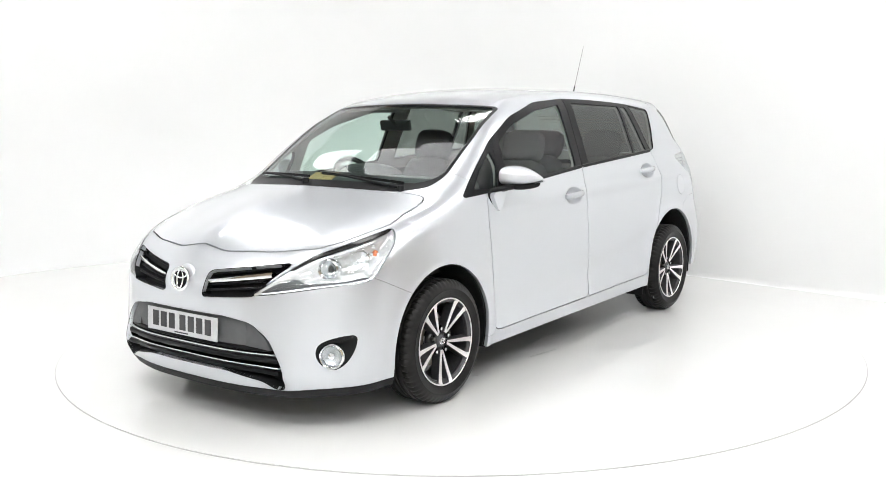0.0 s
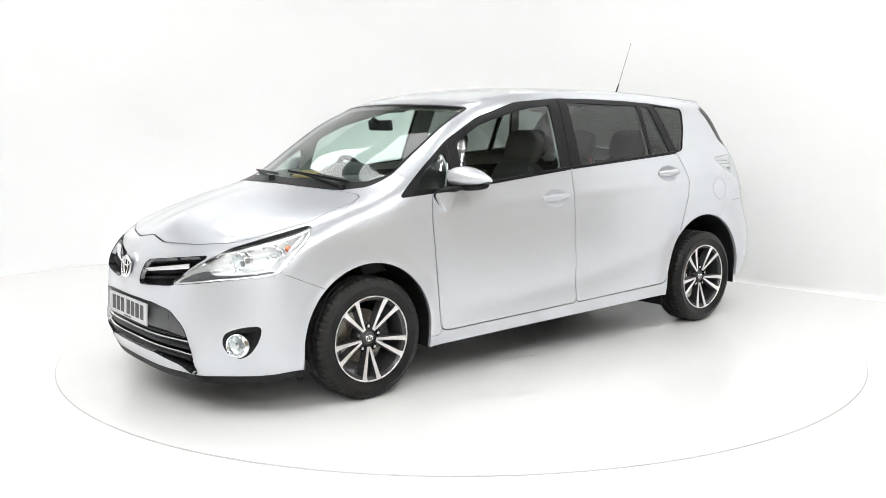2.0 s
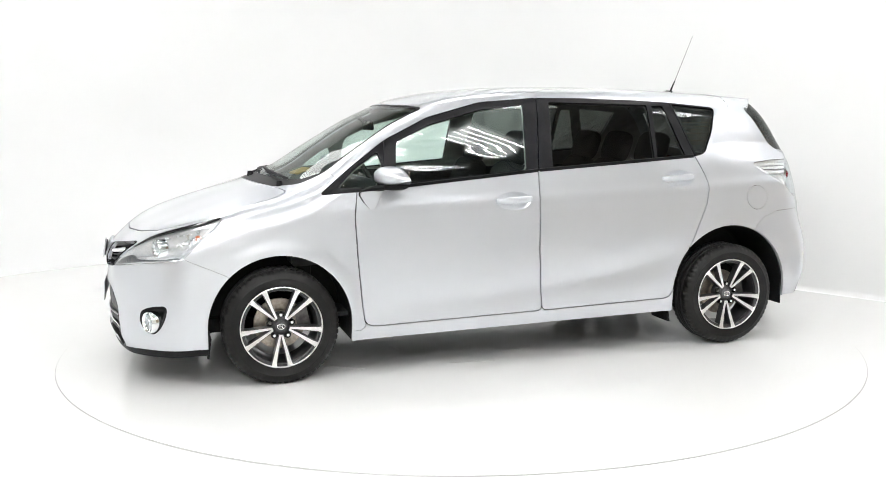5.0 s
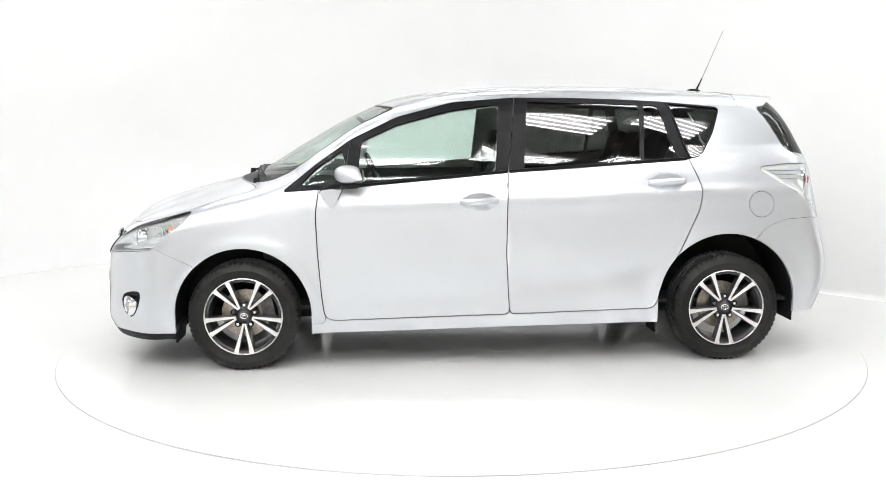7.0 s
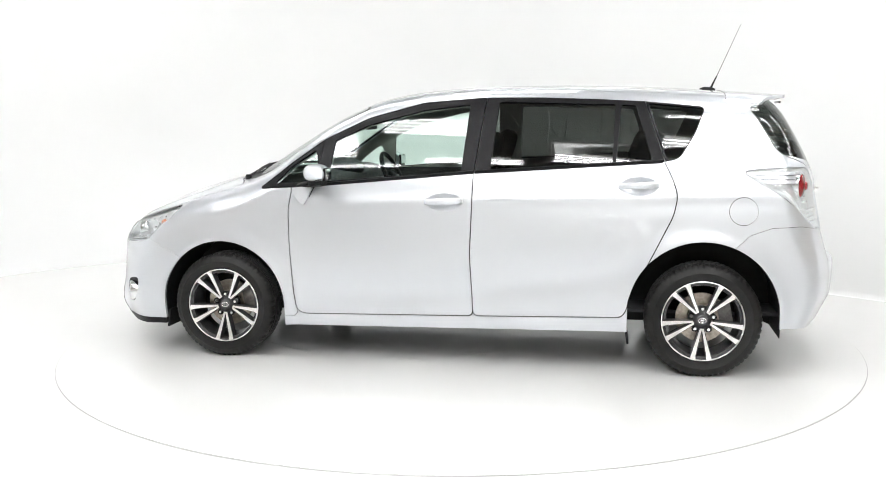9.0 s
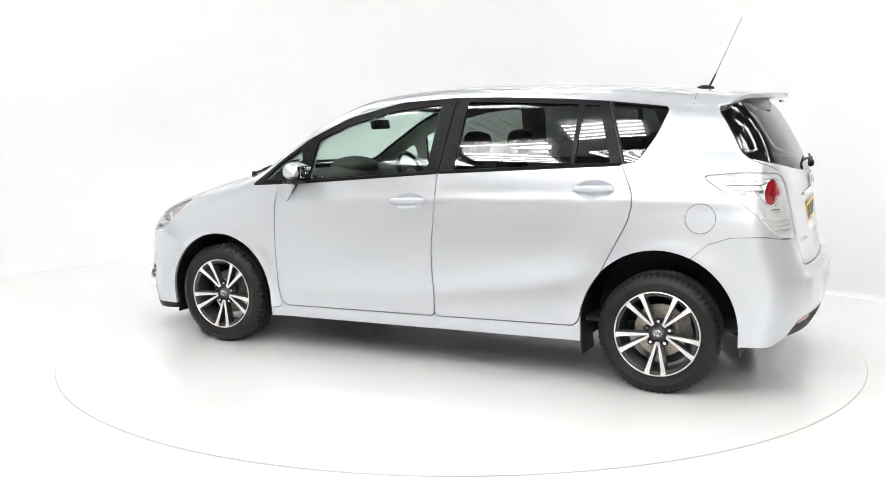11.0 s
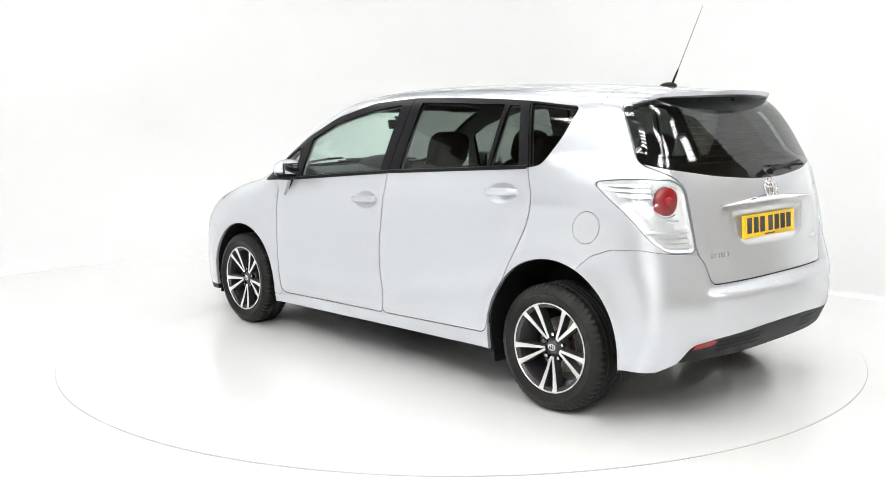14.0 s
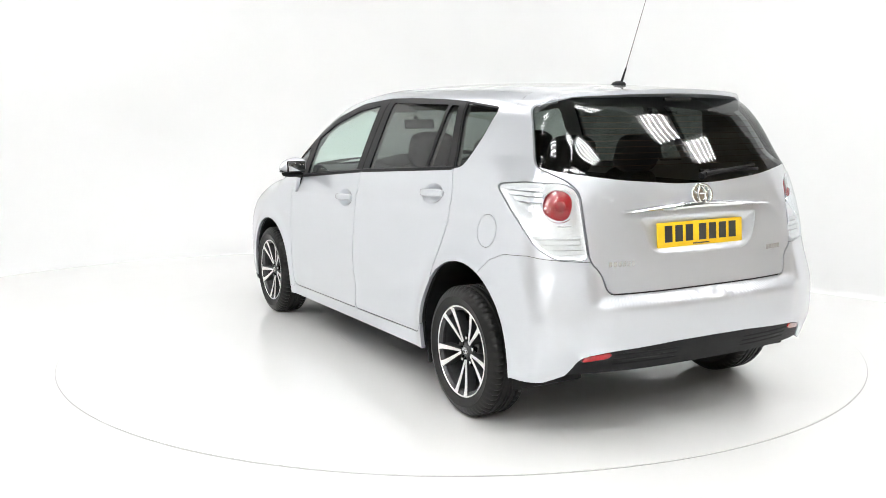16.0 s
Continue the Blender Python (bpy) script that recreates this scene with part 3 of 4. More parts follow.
# doors and filler flap
fdoor, S = take(S, xz(FRONT_DOOR), GAP)
rdoor, S = take(S, xz(REAR_DOOR), GAP)
flap, S = take(S, lambda V: only(np.hypot(V[:, 0] + 1.583, V[:, 2] - 0.913) - 0.074, V[:, 1] > 0.4), 0.0015)
# bumpers, wings, roof
nose, S = take(S, xz(NOSE_PART, 0, -1), 0.001)
tailb, S = take(S, xz(TAIL_PART, 0, -1), 0.0012)
fender, S = take(S, xz(FENDER, 1), 0.0012)
roof, S = take(S, lambda V: only(np.maximum(V[:, 1] - 0.585 + 0.03 * (V[:, 0] + 0.5) ** 2 * 0.5, -V[:, 2] + 1.46), V[:, 2] > 1.4), 0.0012)
lipb, nose = take(nose, lambda V: V[:, 2] - np.interp(V[:, 0], [1.7, 1.85, 2.15], [0.222, 0.218, 0.203]), 0.0)
VALANCE = [(0.71, 0.335), (0.68, 0.402), (0.545, 0.425), (0.217, 0.443), (-0.3, 0.447), (-0.3, 0.2), (0.74, 0.2), (0.74, 0.30)]
val, tailb = take(tailb, rear(VALANCE), 0.0)
REFLEX = [(0.675, 0.376), (0.665, 0.403), (0.545, 0.420), (0.545, 0.392)]
reflex, val = take(val, rear(REFLEX, 1), 0.0005)

skin("roof", roof, PAINT, car, "silver roof panel", depth=0.01, both=True)
nose_ob = skin("front_bumper", nose, PAINT, car, "silver front bumper", depth=0.02, both=True)
tail_ob = skin("rear_bumper", tailb, PAINT, car, "silver rear bumper", depth=0.02, both=True)
skin("lower_lip", lipb, PLASTIC, nose_ob, "black plastic lower lip", push=0.002, depth=0.03, both=True)
skin("valance", val, PLASTIC, tail_ob, "black plastic rear valance", push=-0.006, depth=0.04, both=True)


def handle_cup(VF, cx, cz):
    fun = lambda V: only(np.hypot((V[:, 0] - cx) / 0.108, (V[:, 2] - cz) / 0.052) - 1, V[:, 1] > 0.4) * 0.052
    got, rest = take(VF, fun, 0.0)
    return got, rest, dish(got, fun, 0.023, 0.026)[:, None] + 0.003


cup_f, fdoor, dep_f = handle_cup(fdoor, 0.045, 0.945)
cup_r, rdoor, dep_r = handle_cup(rdoor, -1.035, 1.042)


def skin_y(x, z):
    """Half the body's width at a place on its side."""
    lo, hi = 0.3, 1.2
    for _ in range(18):
        m = (lo + hi) / 2
        lo, hi = (m, hi) if body(np.array([[x, m, z]]))[0] < 0 else (lo, m)
    return lo


def skin_x(y, z, sign=1):
    lo, hi = 0.5, 2.6
    for _ in range(18):
        m = (lo + hi) / 2
        lo, hi = (m, hi) if body(np.array([[sign * m, y, z]]))[0] < 0 else (lo, m)
    return sign * lo


def skin_z(x, y):
    lo, hi = 0.6, 1.9
    for _ in range(18):
        m = (lo + hi) / 2
        lo, hi = (m, hi) if body(np.array([[x, y, m]]))[0] < 0 else (lo, m)
    return lo


def handle(parent, cx, cz, s):
    """A bar handle that bridges its cup."""
    bm = bmesh.new()
    n = 14
    rings = []
    for i in range(n + 1):
        t = i / n
        x = cx + 0.112 - 0.212 * t
        z = cz + 0.006 + 0.010 * (t - 0.5)
        y = skin_y(min(max(x, cx - 0.11), cx + 0.11), z) + 0.005 + 0.022 * math.sin(math.pi * t) ** 0.6
        h = 0.019 * (0.72 + 0.28 * math.sin(math.pi * t) ** 0.5)
        rings.append([bm.verts.new((x, s * (y + 0.010 * math.sin(a)), z + h * math.cos(a))) for a in [2 * math.pi * k / 12 for k in range(12)]])
    for p, q in zip(rings, rings[1:]):
        for k in range(12):
            bm.faces.new((p[k], p[(k + 1) % 12], q[(k + 1) % 12], q[k]))
    bm.faces.new(rings[0])
    bm.faces.new(rings[-1])
    ob = part("door_handle", bm, PAINT, parent)
    return ob


def side_parts(s):
    fd = skin("front_door", fdoor, PAINT, car, "silver front door", depth=0.018, side=s)
    rd = skin("rear_door", rdoor, PAINT, car, "silver rear door", depth=0.018, side=s)
    for d, cupv, dep, cx, cz in ((fd, cup_f, dep_f, 0.045, 0.945), (rd, cup_r, dep_r, -1.035, 1.042)):
        skin("handle_recess", cupv, PAINT, d, push=dep, depth=0, side=s)
        handle(d, cx, cz, s)
        part("lock_cap", box((0.042, 0.018, 0.028), (cx - 0.088, s * (skin_y(cx - 0.088, cz + 0.008) + 0.006), cz + 0.008)), PAINT, d, bevel=0.006)
    skin("window_frame", frontf, BLACK, fd, "satin black window frame", depth=0.014, side=s)
    skin("window_frame", rearf, BLACK, rd, "satin black window frame", depth=0.014, side=s)
    skin("corner_frame", cornerf, BLACK, car, "satin black corner window frame", depth=0.014, side=s)
    skin("quarter_frame", quartf, BLACK, car, "satin black quarter window frame", depth=0.014, side=s)
    skin("front_wing", fender, PAINT, car, "silver front wing", depth=0.02, side=s)
    skin("body_side", S, PAINT, car, "silver body side, pillars and sill", depth=0.02, side=s)
    if s > 0:
        skin("filler_flap", flap, PAINT, car, "round silver fuel filler flap", push=0.0005, depth=0.01, side=s)
    else:
        skin("side_patch", flap, PAINT, car, push=0.0, depth=0.01, side=s)
    # belt strip under the windows
    bm = bmesh.new()
    for a, b in (((0.80, 1.036), (-0.115, 1.112)), ((-0.127, 1.113), (-1.16, 1.174))):
        n = 14
        prev = None
        for i in range(n + 1):
            t = i / n
            x, z = a[0] + (b[0] - a[0]) * t, a[1] + (b[1] - a[1]) * t
            y = skin_y(x, z)
            ring = [bm.verts.new((x, s * (y + o), z + h)) for o, h in ((-0.004, -0.010), (0.005, -0.008), (0.005, 0.009), (-0.004, 0.012))]
            if prev:
                for k in range(4):
                    bm.faces.new((prev[k], prev[(k + 1) % 4], ring[(k + 1) % 4], ring[k]))
            prev = ring
    part("belt_strip", bm, BLACK, car, "black belt line strip")
    # headlight
    lamp = skin("headlight", hl, REFLECTOR, car, "clear headlight with chrome reflectors", push=dish(hl, front_q(HEADLIGHT), 0.055, 0.075)[:, None] - 0.004, depth=0, side=s)
    skin("lens", hl_lens, GLASS_LAMP, lamp, "clear lens", push=0.001, depth=0.004, side=s)
    skin("brow", brow, GLOSSBLACK, lamp, "dark upper lamp edge", push=0.001, depth=0.004, side=s)
    skin("bezel", bezel, GREYPL, lamp, "dark grey lamp bezel", push=-0.010, depth=0.012, side=s)
    c = pose(1.997, s * 0.678, 0.742, 0, 0, s * 22)
    part("projector_ring", lathe([(0.026, -0.01), (0.036, 0.012), (0.045, 0.020), (0.050, 0.014), (0.052, -0.03)], 28, "x"), CHROME, lamp).matrix_basis = c
    part("projector_lens", ball((0.020, 0.029, 0.029), (0.004, 0, 0)), GLASS_LAMP, lamp).matrix_basis = c
    part("projector_eye", ball((0.006, 0.020, 0.020), (-0.012, 0, 0)), STEEL, lamp).matrix_basis = c
    part("main_beam_bowl", lathe([(0.012, -0.035), (0.034, -0.012), (0.040, 0.004), (0.044, 0.002)], 24, "x"), CHROME, lamp).matrix_basis = pose(1.865, s * 0.752, 0.775, 0, 0, s * 40)
    part("inner_bowl", lathe([(0.010, -0.03), (0.030, -0.01), (0.038, 0.004), (0.042, 0.002)], 24, "x"), CHROME, lamp).matrix_basis = pose(2.095, s * 0.560, 0.712, 0, 0, s * 20)
    part("indicator_bulb", ball((0.016, 0.014, 0.016)), AMBER, lamp).location = (1.80, s * 0.785, 0.80)
    for k in range(4):
        part("upper_step", box((0.012, 0.10, 0.012), (1.97 - 0.05 * k, s * (0.67 + 0.022 * k), 0.795 + 0.012 * k), (0, 0, s * 36)), CHROME, lamp, bevel=0.002)
    for k in range(5):
        part("reflector_rib", box((0.010, 0.055, 0.045), (1.90 - 0.028 * k + 0.02, s * (0.70 + 0.020 * k), 0.735 + 0.012 * k), (0, 15, s * 40)), CHROME, lamp, bevel=0.003)
    # tail lamp
    rear_lamp = skin("tail_lamp", tl, LAMPSILVER, car, "clear tail lamp with a round red lens", push=dish(tl, rear_q(TAIL_LAMP), 0.045, 0.06)[:, None] - 0.003, depth=0, side=s)
    skin("lens", tl, GLASS_LAMP, rear_lamp, "clear lens", push=0.004, depth=0.006, side=s)
    well = take(tl, rear_q(TAIL_LAMP), 0.011)[0]
    for z0, z1, sink in ((1.108, 1.122, 0.011), (1.088, 1.104, 0.018), (1.066, 1.084, 0.025), (0.908, 0.922, 0.010), (0.884, 0.900, 0.018), (0.862, 0.879, 0.014), (0.840, 0.857, 0.010)):
        got = cut(*well, z0 - well[0][:, 2])[0]
        got = cut(*got, got[0][:, 2] - z1)[0]
        if z0 > 1:      # beside the red lens only
            got = cut(*got, rl(got[0]) - 0.268)[0]
        skin("reflector_step", got, LAMPSILVER, rear_lamp, "silvered reflector step", push=-sink, depth=0.012, side=s)
    turn = pose(-1.886, s * 0.684, 1.040, 0, 0, s * -27)
    part("red_lens", ball((0.030, 0.068, 0.072), u=32, v=18), RED, rear_lamp, "round red lens").matrix_basis = turn
    part("lens_ring", lathe([(0.068, 0.02), (0.070, -0.016), (0.073, -0.020), (0.077, -0.014), (0.079, 0.02)], 32, "x"), CHROME, rear_lamp).matrix_basis = turn @ pose(0, 0, 0)
    part("red_core", lathe([(0.001, -0.045), (0.018, -0.044), (0.024, -0.036)], 20, "x"), RED, rear_lamp).matrix_basis = turn
    part("bulb", ball((0.010, 0.011, 0.012)), AMBER, rear_lamp).location = (-1.878, s * 0.675, 0.93)
    part("divider", box((0.012, 0.12, 0.006), (-1.92, s * 0.66, 0.905), (0, 0, s * -38)), GREYPL, rear_lamp)
    part("lamp_tray", box((0.03, 0.13, 0.010), (-1.905, s * 0.668, 0.952), (0, 0, s * -36)), CHROME, rear_lamp, bevel=0.002)
    # upper grille half with bars
    g = skin("grille", grille, PLASTIC, nose_ob, "black grille with slats", push=-0.05, depth=-0.055, side=s)
    for z0, z1, m, nm, th in ((0.670, 0.722, CHROME, "chrome_bar", 0.012), (0.630, 0.662, BLACK, "slat", 0.007), (0.70, 0.742, BLACK, "slat", 0.006), (0.651, 0.69, BLACK, "slat", 0.005)):
        bm = bmesh.new()
        prev = None
        n = 12
        yb = 0.49 if m is CHROME else 0.45
        for i in range(n + 1):
            t = i / n
            y = 0.120 + (yb - 0.120) * t
            z = z0 + (z1 - z0) * t
            x = skin_x(y, z) - (0.006 if m is CHROME else 0.024)
            h = th * (0.6 + 0.4 * t)
            ring = [bm.verts.new((x + o, s * y, z + k)) for o, k in ((-0.03, -h * 0.6), (0.0, -h), (0.004, 0), (0.0, h), (-0.03, h * 0.6))]
            if prev:
                for k in range(5):
                    bm.faces.new((prev[k], prev[(k + 1) % 5], ring[(k + 1) % 5], ring[k]))
            prev = ring
        part(nm, bm, m, g)
    # fog lamp
    cup = skin("fog_recess", fogc, PLASTIC, nose_ob, "black fog lamp recess", push=dish(fogc, front_q(FOG_CUP), 0.04, 0.05)[:, None], depth=0.01, side=s)
    aim = pose(2.060, s * 0.742, 0.362, 0, 0, s * 30)
    part("chrome_ring", lathe([(0.043, -0.02), (0.046, 0.014), (0.052, 0.020), (0.060, 0.012), (0.060, -0.03)], 32, "x"), CHROME, cup).matrix_basis = aim
    part("fog_bowl", lathe([(0.001, -0.02), (0.03, -0.012), (0.044, 0.0)], 28, "x"), REFLECTOR, cup).matrix_basis = aim
    part("fog_glass", ball((0.012, 0.044, 0.044), (0.006, 0, 0)), GLASS_LAMP, cup).matrix_basis = aim
    part("fog_bulb_cap", lathe([(0.001, 0.012), (0.015, 0.008), (0.017, -0.01)], 16, "x"), CHROME, cup).matrix_basis = aim
    skin("reflex", reflex, RED, tail_ob, "red rear reflector strip", push=-0.001, depth=0.01, side=s)
    mirror(s)
    # arch liner and mud flap
    for cx, cz, r in ARCHES:
        bm = bmesh.new()
        prev = None
        for i in range(25):
            a = math.pi * (-0.10 + 1.2 * i / 24)
            x, z = cx + (r + 0.006) * math.cos(a), cz + (r + 0.006) * math.sin(a)
            if a < 0 or a > math.pi:
                x, z = cx + (r + 0.006) * (1 if a < 1 else -1), cz - abs(math.sin(a)) * r
            ring = [bm.verts.new((x, s * y, z)) for y in (0.855, 0.80, 0.48)] + [bm.verts.new((cx, s * 0.46, cz + 0.05))]
            if prev:
                for k in range(3):
                    bm.faces.new((prev[k], prev[k + 1], ring[k + 1], ring[k]))
            prev = ring
        part("arch_liner", bm, PLASTIC, car, "black wheel arch liner")
        part("mud_flap", box((0.012, 0.20, 0.11), (cx + (r - 0.006 if cx > 0 else r + 0.0), s * 0.745, 0.215), (0, -8 if cx > 0 else 8, 0)), PLASTIC, car, "black plastic spat", bevel=0.003)


def shell(rows, s, k=24, power=0.55):
    """A rounded hollow form: rows of y, rear x, front x, low z, high z."""
    bm = bmesh.new()
    rings = []
    for y, xr, xf, zl, zh in rows:
        ring = []
        for j in range(k):
            a = 2 * math.pi * (j + 0.5) / k
            c, d = math.cos(a), math.sin(a)
            ring.append(bm.verts.new(((xr + xf) / 2 + (xf - xr) / 2 * math.copysign(abs(c) ** power, c), s * y, (zl + zh) / 2 + (zh - zl) / 2 * math.copysign(abs(d) ** power, d))))
        rings.append(ring)
    for p, q in zip(rings, rings[1:]):
        for j in range(k):
            bm.faces.new((p[j], p[(j + 1) % k], q[(j + 1) % k], q[j]))
    bm.faces.new(rings[0])
    bm.faces.new(rings[-1])
    return bm


def mirror(s):
    rows, low = [], []
    for i in range(19):
        t = i / 18
        e = (1 - t ** 8) ** 0.5 if t < 1 else 0.0
        zl, zh = 1.059 + 0.022 * t ** 3, 1.166 - 0.012 * (1 - t) ** 6 - 0.058 * t ** 2.4
        xr, xf = 0.716 - 0.012 * t, 0.866 - 0.020 * t - 0.085 * t ** 3
        zm = 1.088
        f = 0.10 + 0.90 * e
        rows.append((0.850 + 0.184 * t, xr, xr + (xf - xr) * f, zm + (zl - zm) * f, zm + (zh - zm) * f))
        g = 0.9 * math.sin(math.pi * min(1, 0.12 + 0.88 * t)) ** 0.45 if t < 1 else 0.05
        low.append((0.868 + 0.150 * t, xr + 0.012, xr + 0.012 + (xf - xr - 0.03) * max(g, 0.05), 1.060 - 0.030 * max(g, 0.05), 1.068))
    m = part("door_mirror", shell(rows, s, 28, 0.82), PAINT, car, "silver door mirror with a black foot")
    part("lower_shell", shell(low, s), PLASTIC, m, "black lower mirror shell")
    part("mirror_edge", box((0.016, 0.126, 0.074), (0.712, s * 0.918, 1.104), (0, 0, s * 3)), PLASTIC, m, bevel=0.007)
    part("mirror_glass", box((0.006, 0.114, 0.062), (0.703, s * 0.918, 1.105), (0, 0, s * 3)), CHROME, m, "mirror glass", bevel=0.002)
    bm = bmesh.new()
    prev = None
    for x, y, z, a, b in ((0.880, 0.815, 1.020, 0.062, 0.020), (0.865, 0.850, 1.034, 0.055, 0.020), (0.835, 0.885, 1.046, 0.050, 0.016), (0.80, 0.92, 1.050, 0.040, 0.012)):
        ring = [bm.verts.new((x + a * math.cos(q), s * y, z + b * math.sin(q))) for q in [2 * math.pi * j / 12 for j in range(12)]]
        if prev:
            for j in range(12):
                bm.faces.new((prev[j], prev[(j + 1) % 12], ring[(j + 1) % 12], ring[j]))
        else:
            bm.faces.new(ring)
        prev = ring
    bm.faces.new(prev)
    part("mirror_foot", bm, PLASTIC, m, "black plastic mirror foot")
    out = [(0.955, 1.020), (0.815, 1.036), (0.838, 0.990), (0.866, 0.930), (0.884, 0.921), (0.905, 0.938)]
    bm = prism([tuple(p) for p in outline(out, 2)], s * (skin_y(0.89, 0.98) - 0.03), s * (skin_y(0.89, 0.98) + 0.030))
    part("foot_cover", bm, PAINT, m, bevel=0.006)
    # larger black plate behind the cover, added as a thin dark outline
    dark_edge = [(0.888 + (x - 0.888) * 1.09, 0.985 + (z - 0.985) * 1.09) for x, z in out]
    part("foot_outline", prism([tuple(p) for p in outline(dark_edge, 2)], s * (skin_y(0.89, 0.98) - 0.03), s * (skin_y(0.89, 0.98) + 0.004)), BLACK, m)
    part("side_indicator", ball((0.040, 0.014, 0.012), (0.735, s * 1.012, 1.078), (0, 0, s * -38)), GLASS_LAMP, m, "clear side indicator lens")
    part("indicator_strip", ball((0.036, 0.011, 0.009), (0.737, s * 1.009, 1.078), (0, 0, s * -38)), GREYPL, m)


side_parts(1)
side_parts(-1)

# ---- parts on the car's middle ----
lg = skin("lower_grille", lowg, PLASTIC, nose_ob, "black lower grille with chrome strips", push=-0.05, depth=-0.052, both=True)


def cross_bar(name, z, half, h, proud, material, parent, droop=0.0, z2=None, label=""):
    """A bar across the nose that follows its curve."""
    bm = bmesh.new()
    prev = None
    n = 32
    for i in range(n + 1):
        y = half * (2 * i / n - 1)
        zz = z + droop * (y / half) ** 2
        x = skin_x(abs(y), zz) + proud
        ring = [bm.verts.new((x + o, y, zz + k)) for o, k in ((-0.035, -h), (-0.004, -h), (0.0, -h * 0.5), (0.0, h * 0.5), (-0.004, h), (-0.035, h))]
        if prev:
            for k in range(6):
                bm.faces.new((prev[k], prev[(k + 1) % 6], ring[(k + 1) % 6], ring[k]))
        else:
            bm.faces.new(ring)
        prev = ring
    bm.faces.new(prev)
    return part(name, bm, material, parent, label)


cross_bar("plate_panel", 0.462, 0.40, 0.062, -0.014, GREYPL, lg, label="dark grey number plate panel")
for s in (1, -1):
    bm = bmesh.new()
    a = [(0.395, 0.524), (0.425, 0.500), (0.490, 0.440), (0.520, 0.385), (0.395, 0.400)]
    f = [bm.verts.new((skin_x(y, z) - 0.014, s * y, z)) for y, z in a]
    b = [bm.verts.new((skin_x(y, z) - 0.05, s * y, z)) for y, z in a]
    bm.faces.new(f)
    bm.faces.new(b)
    for i in range(5):
        bm.faces.new((f[i], f[(i + 1) % 5], b[(i + 1) % 5], b[i]))
    part("panel_cheek", bm, GREYPL, lg, smooth=False)
cross_bar("chrome_strip", 0.372, 0.545, 0.0045, -0.006, CHROME, lg, -0.004)
cross_bar("chrome_strip", 0.318, 0.567, 0.0045, -0.006, CHROME, lg, -0.008)
cross_bar("slat", 0.386, 0.51, 0.008, -0.018, BLACK, lg)
cross_bar("slat", 0.345, 0.555, 0.012, -0.012, BLACK, lg, -0.004)
cross_bar("slat", 0.292, 0.56, 0.010, -0.012, BLACK, lg, -0.008)


def plate(name, material, at, rot, parent, label):
    p = part(name, box((0.006, 0.52, 0.111)), material, parent, label, bevel=0.002)
    p.matrix_basis = pose(*at, *rot)
    for k, y in enumerate((-0.195, -0.133, -0.071, 0.010, 0.072, 0.134, 0.196)):
        part("plate_bar", box((0.0015, 0.044, 0.074), (0.0037, y, 0.004)), INK, p, "dark plain bar")
    part("plate_bar", box((0.0015, 0.10, 0.006), (0.0037, 0.0, -0.046)), INK, p)
    return p


plate("number_plate", PLATE_W, (2.305, 0, 0.462), (0, -3, 0), nose_ob, "white number plate with dark bars")
plate("number_plate", PLATE_Y, (-2.036, 0, 0.897), (0, -4, 180), gate_ob, "yellow number plate with dark bars")


def oval_rings(w, h, thick):
    """Three plain oval rings that overlap, facing along x."""
    bm = bmesh.new()
    n, k = 40, 8
    for ew, eh, th, oz in ((w, h, thick, 0), (w * 0.36, h * 0.82, thick * 0.7, -0.02 * h), (w * 0.74, h * 0.34, thick * 0.7, h * 0.45)):
        rings = []
        for i in range(n):
            a = 2 * math.pi * i / n
            c = Vector((0.010, ew * math.cos(a), eh * math.sin(a) + oz))
            o = Vector((0, math.cos(a), math.sin(a)))
            rings.append([bm.verts.new(c + o * th * math.cos(q) + Vector((1, 0, 0)) * th * 0.8 * math.sin(q)) for q in [2 * math.pi * j / k for j in range(k)]])
        for i in range(n):
            p, q = rings[i], rings[(i + 1) % n]
            for j in range(k):
                bm.faces.new((p[j], p[(j + 1) % k], q[(j + 1) % k], q[j]))
    return bm


def badge(at, rot, parent, w, h):
    b = part("badge", ball((0.007, w * 0.93, h * 0.93), u=32, v=16), BLACK if at[0] > 0 else CHROME, parent, "plain oval chrome badge")
    b.matrix_basis = pose(*at, *rot)
    bm = oval_rings(w, h, 0.0065)
    part("badge_ring", bm, CHROME, b)


part("badge_housing", ball((0.024, 0.076, 0.072), (2.264, 0, 0.672), (0, -8, 0), 36, 18), PAINT, nose_ob)
badge((2.293, 0, 0.675), (0, -10, 0), nose_ob, 0.060, 0.052)
badge((-2.030, 0, 1.068), (0, -12, 180), gate_ob, 0.058, 0.046)

# chrome strip over the rear plate, bars in place of the lettering, wiper, spoiler
bm = bmesh.new()
prev = None
for i in range(41):
    t = i / 20 - 1
    y = 0.43 * t
    z = 1.018 + 0.012 * (1 - abs(t)) - 0.006 * t * t
    x = skin_x(abs(y), z, -1)
    h = 0.015 * (1 - 0.6 * abs(t) ** 1.5)
    ring = [bm.verts.new((x + o, y, z + k)) for o, k in ((0.02, h), (-0.010, h * 0.9), (-0.024, -h * 0.3), (-0.018, -h), (0.02, -h))]
    if prev:
        for k in range(5):
            bm.faces.new((prev[k], prev[(k + 1) % 5], ring[(k + 1) % 5], ring[k]))
    else:
        bm.faces.new(ring)
    prev = ring
bm.faces.new(prev)
part("chrome_strip", bm, CHROME, gate_ob, "chrome strip above the plate")
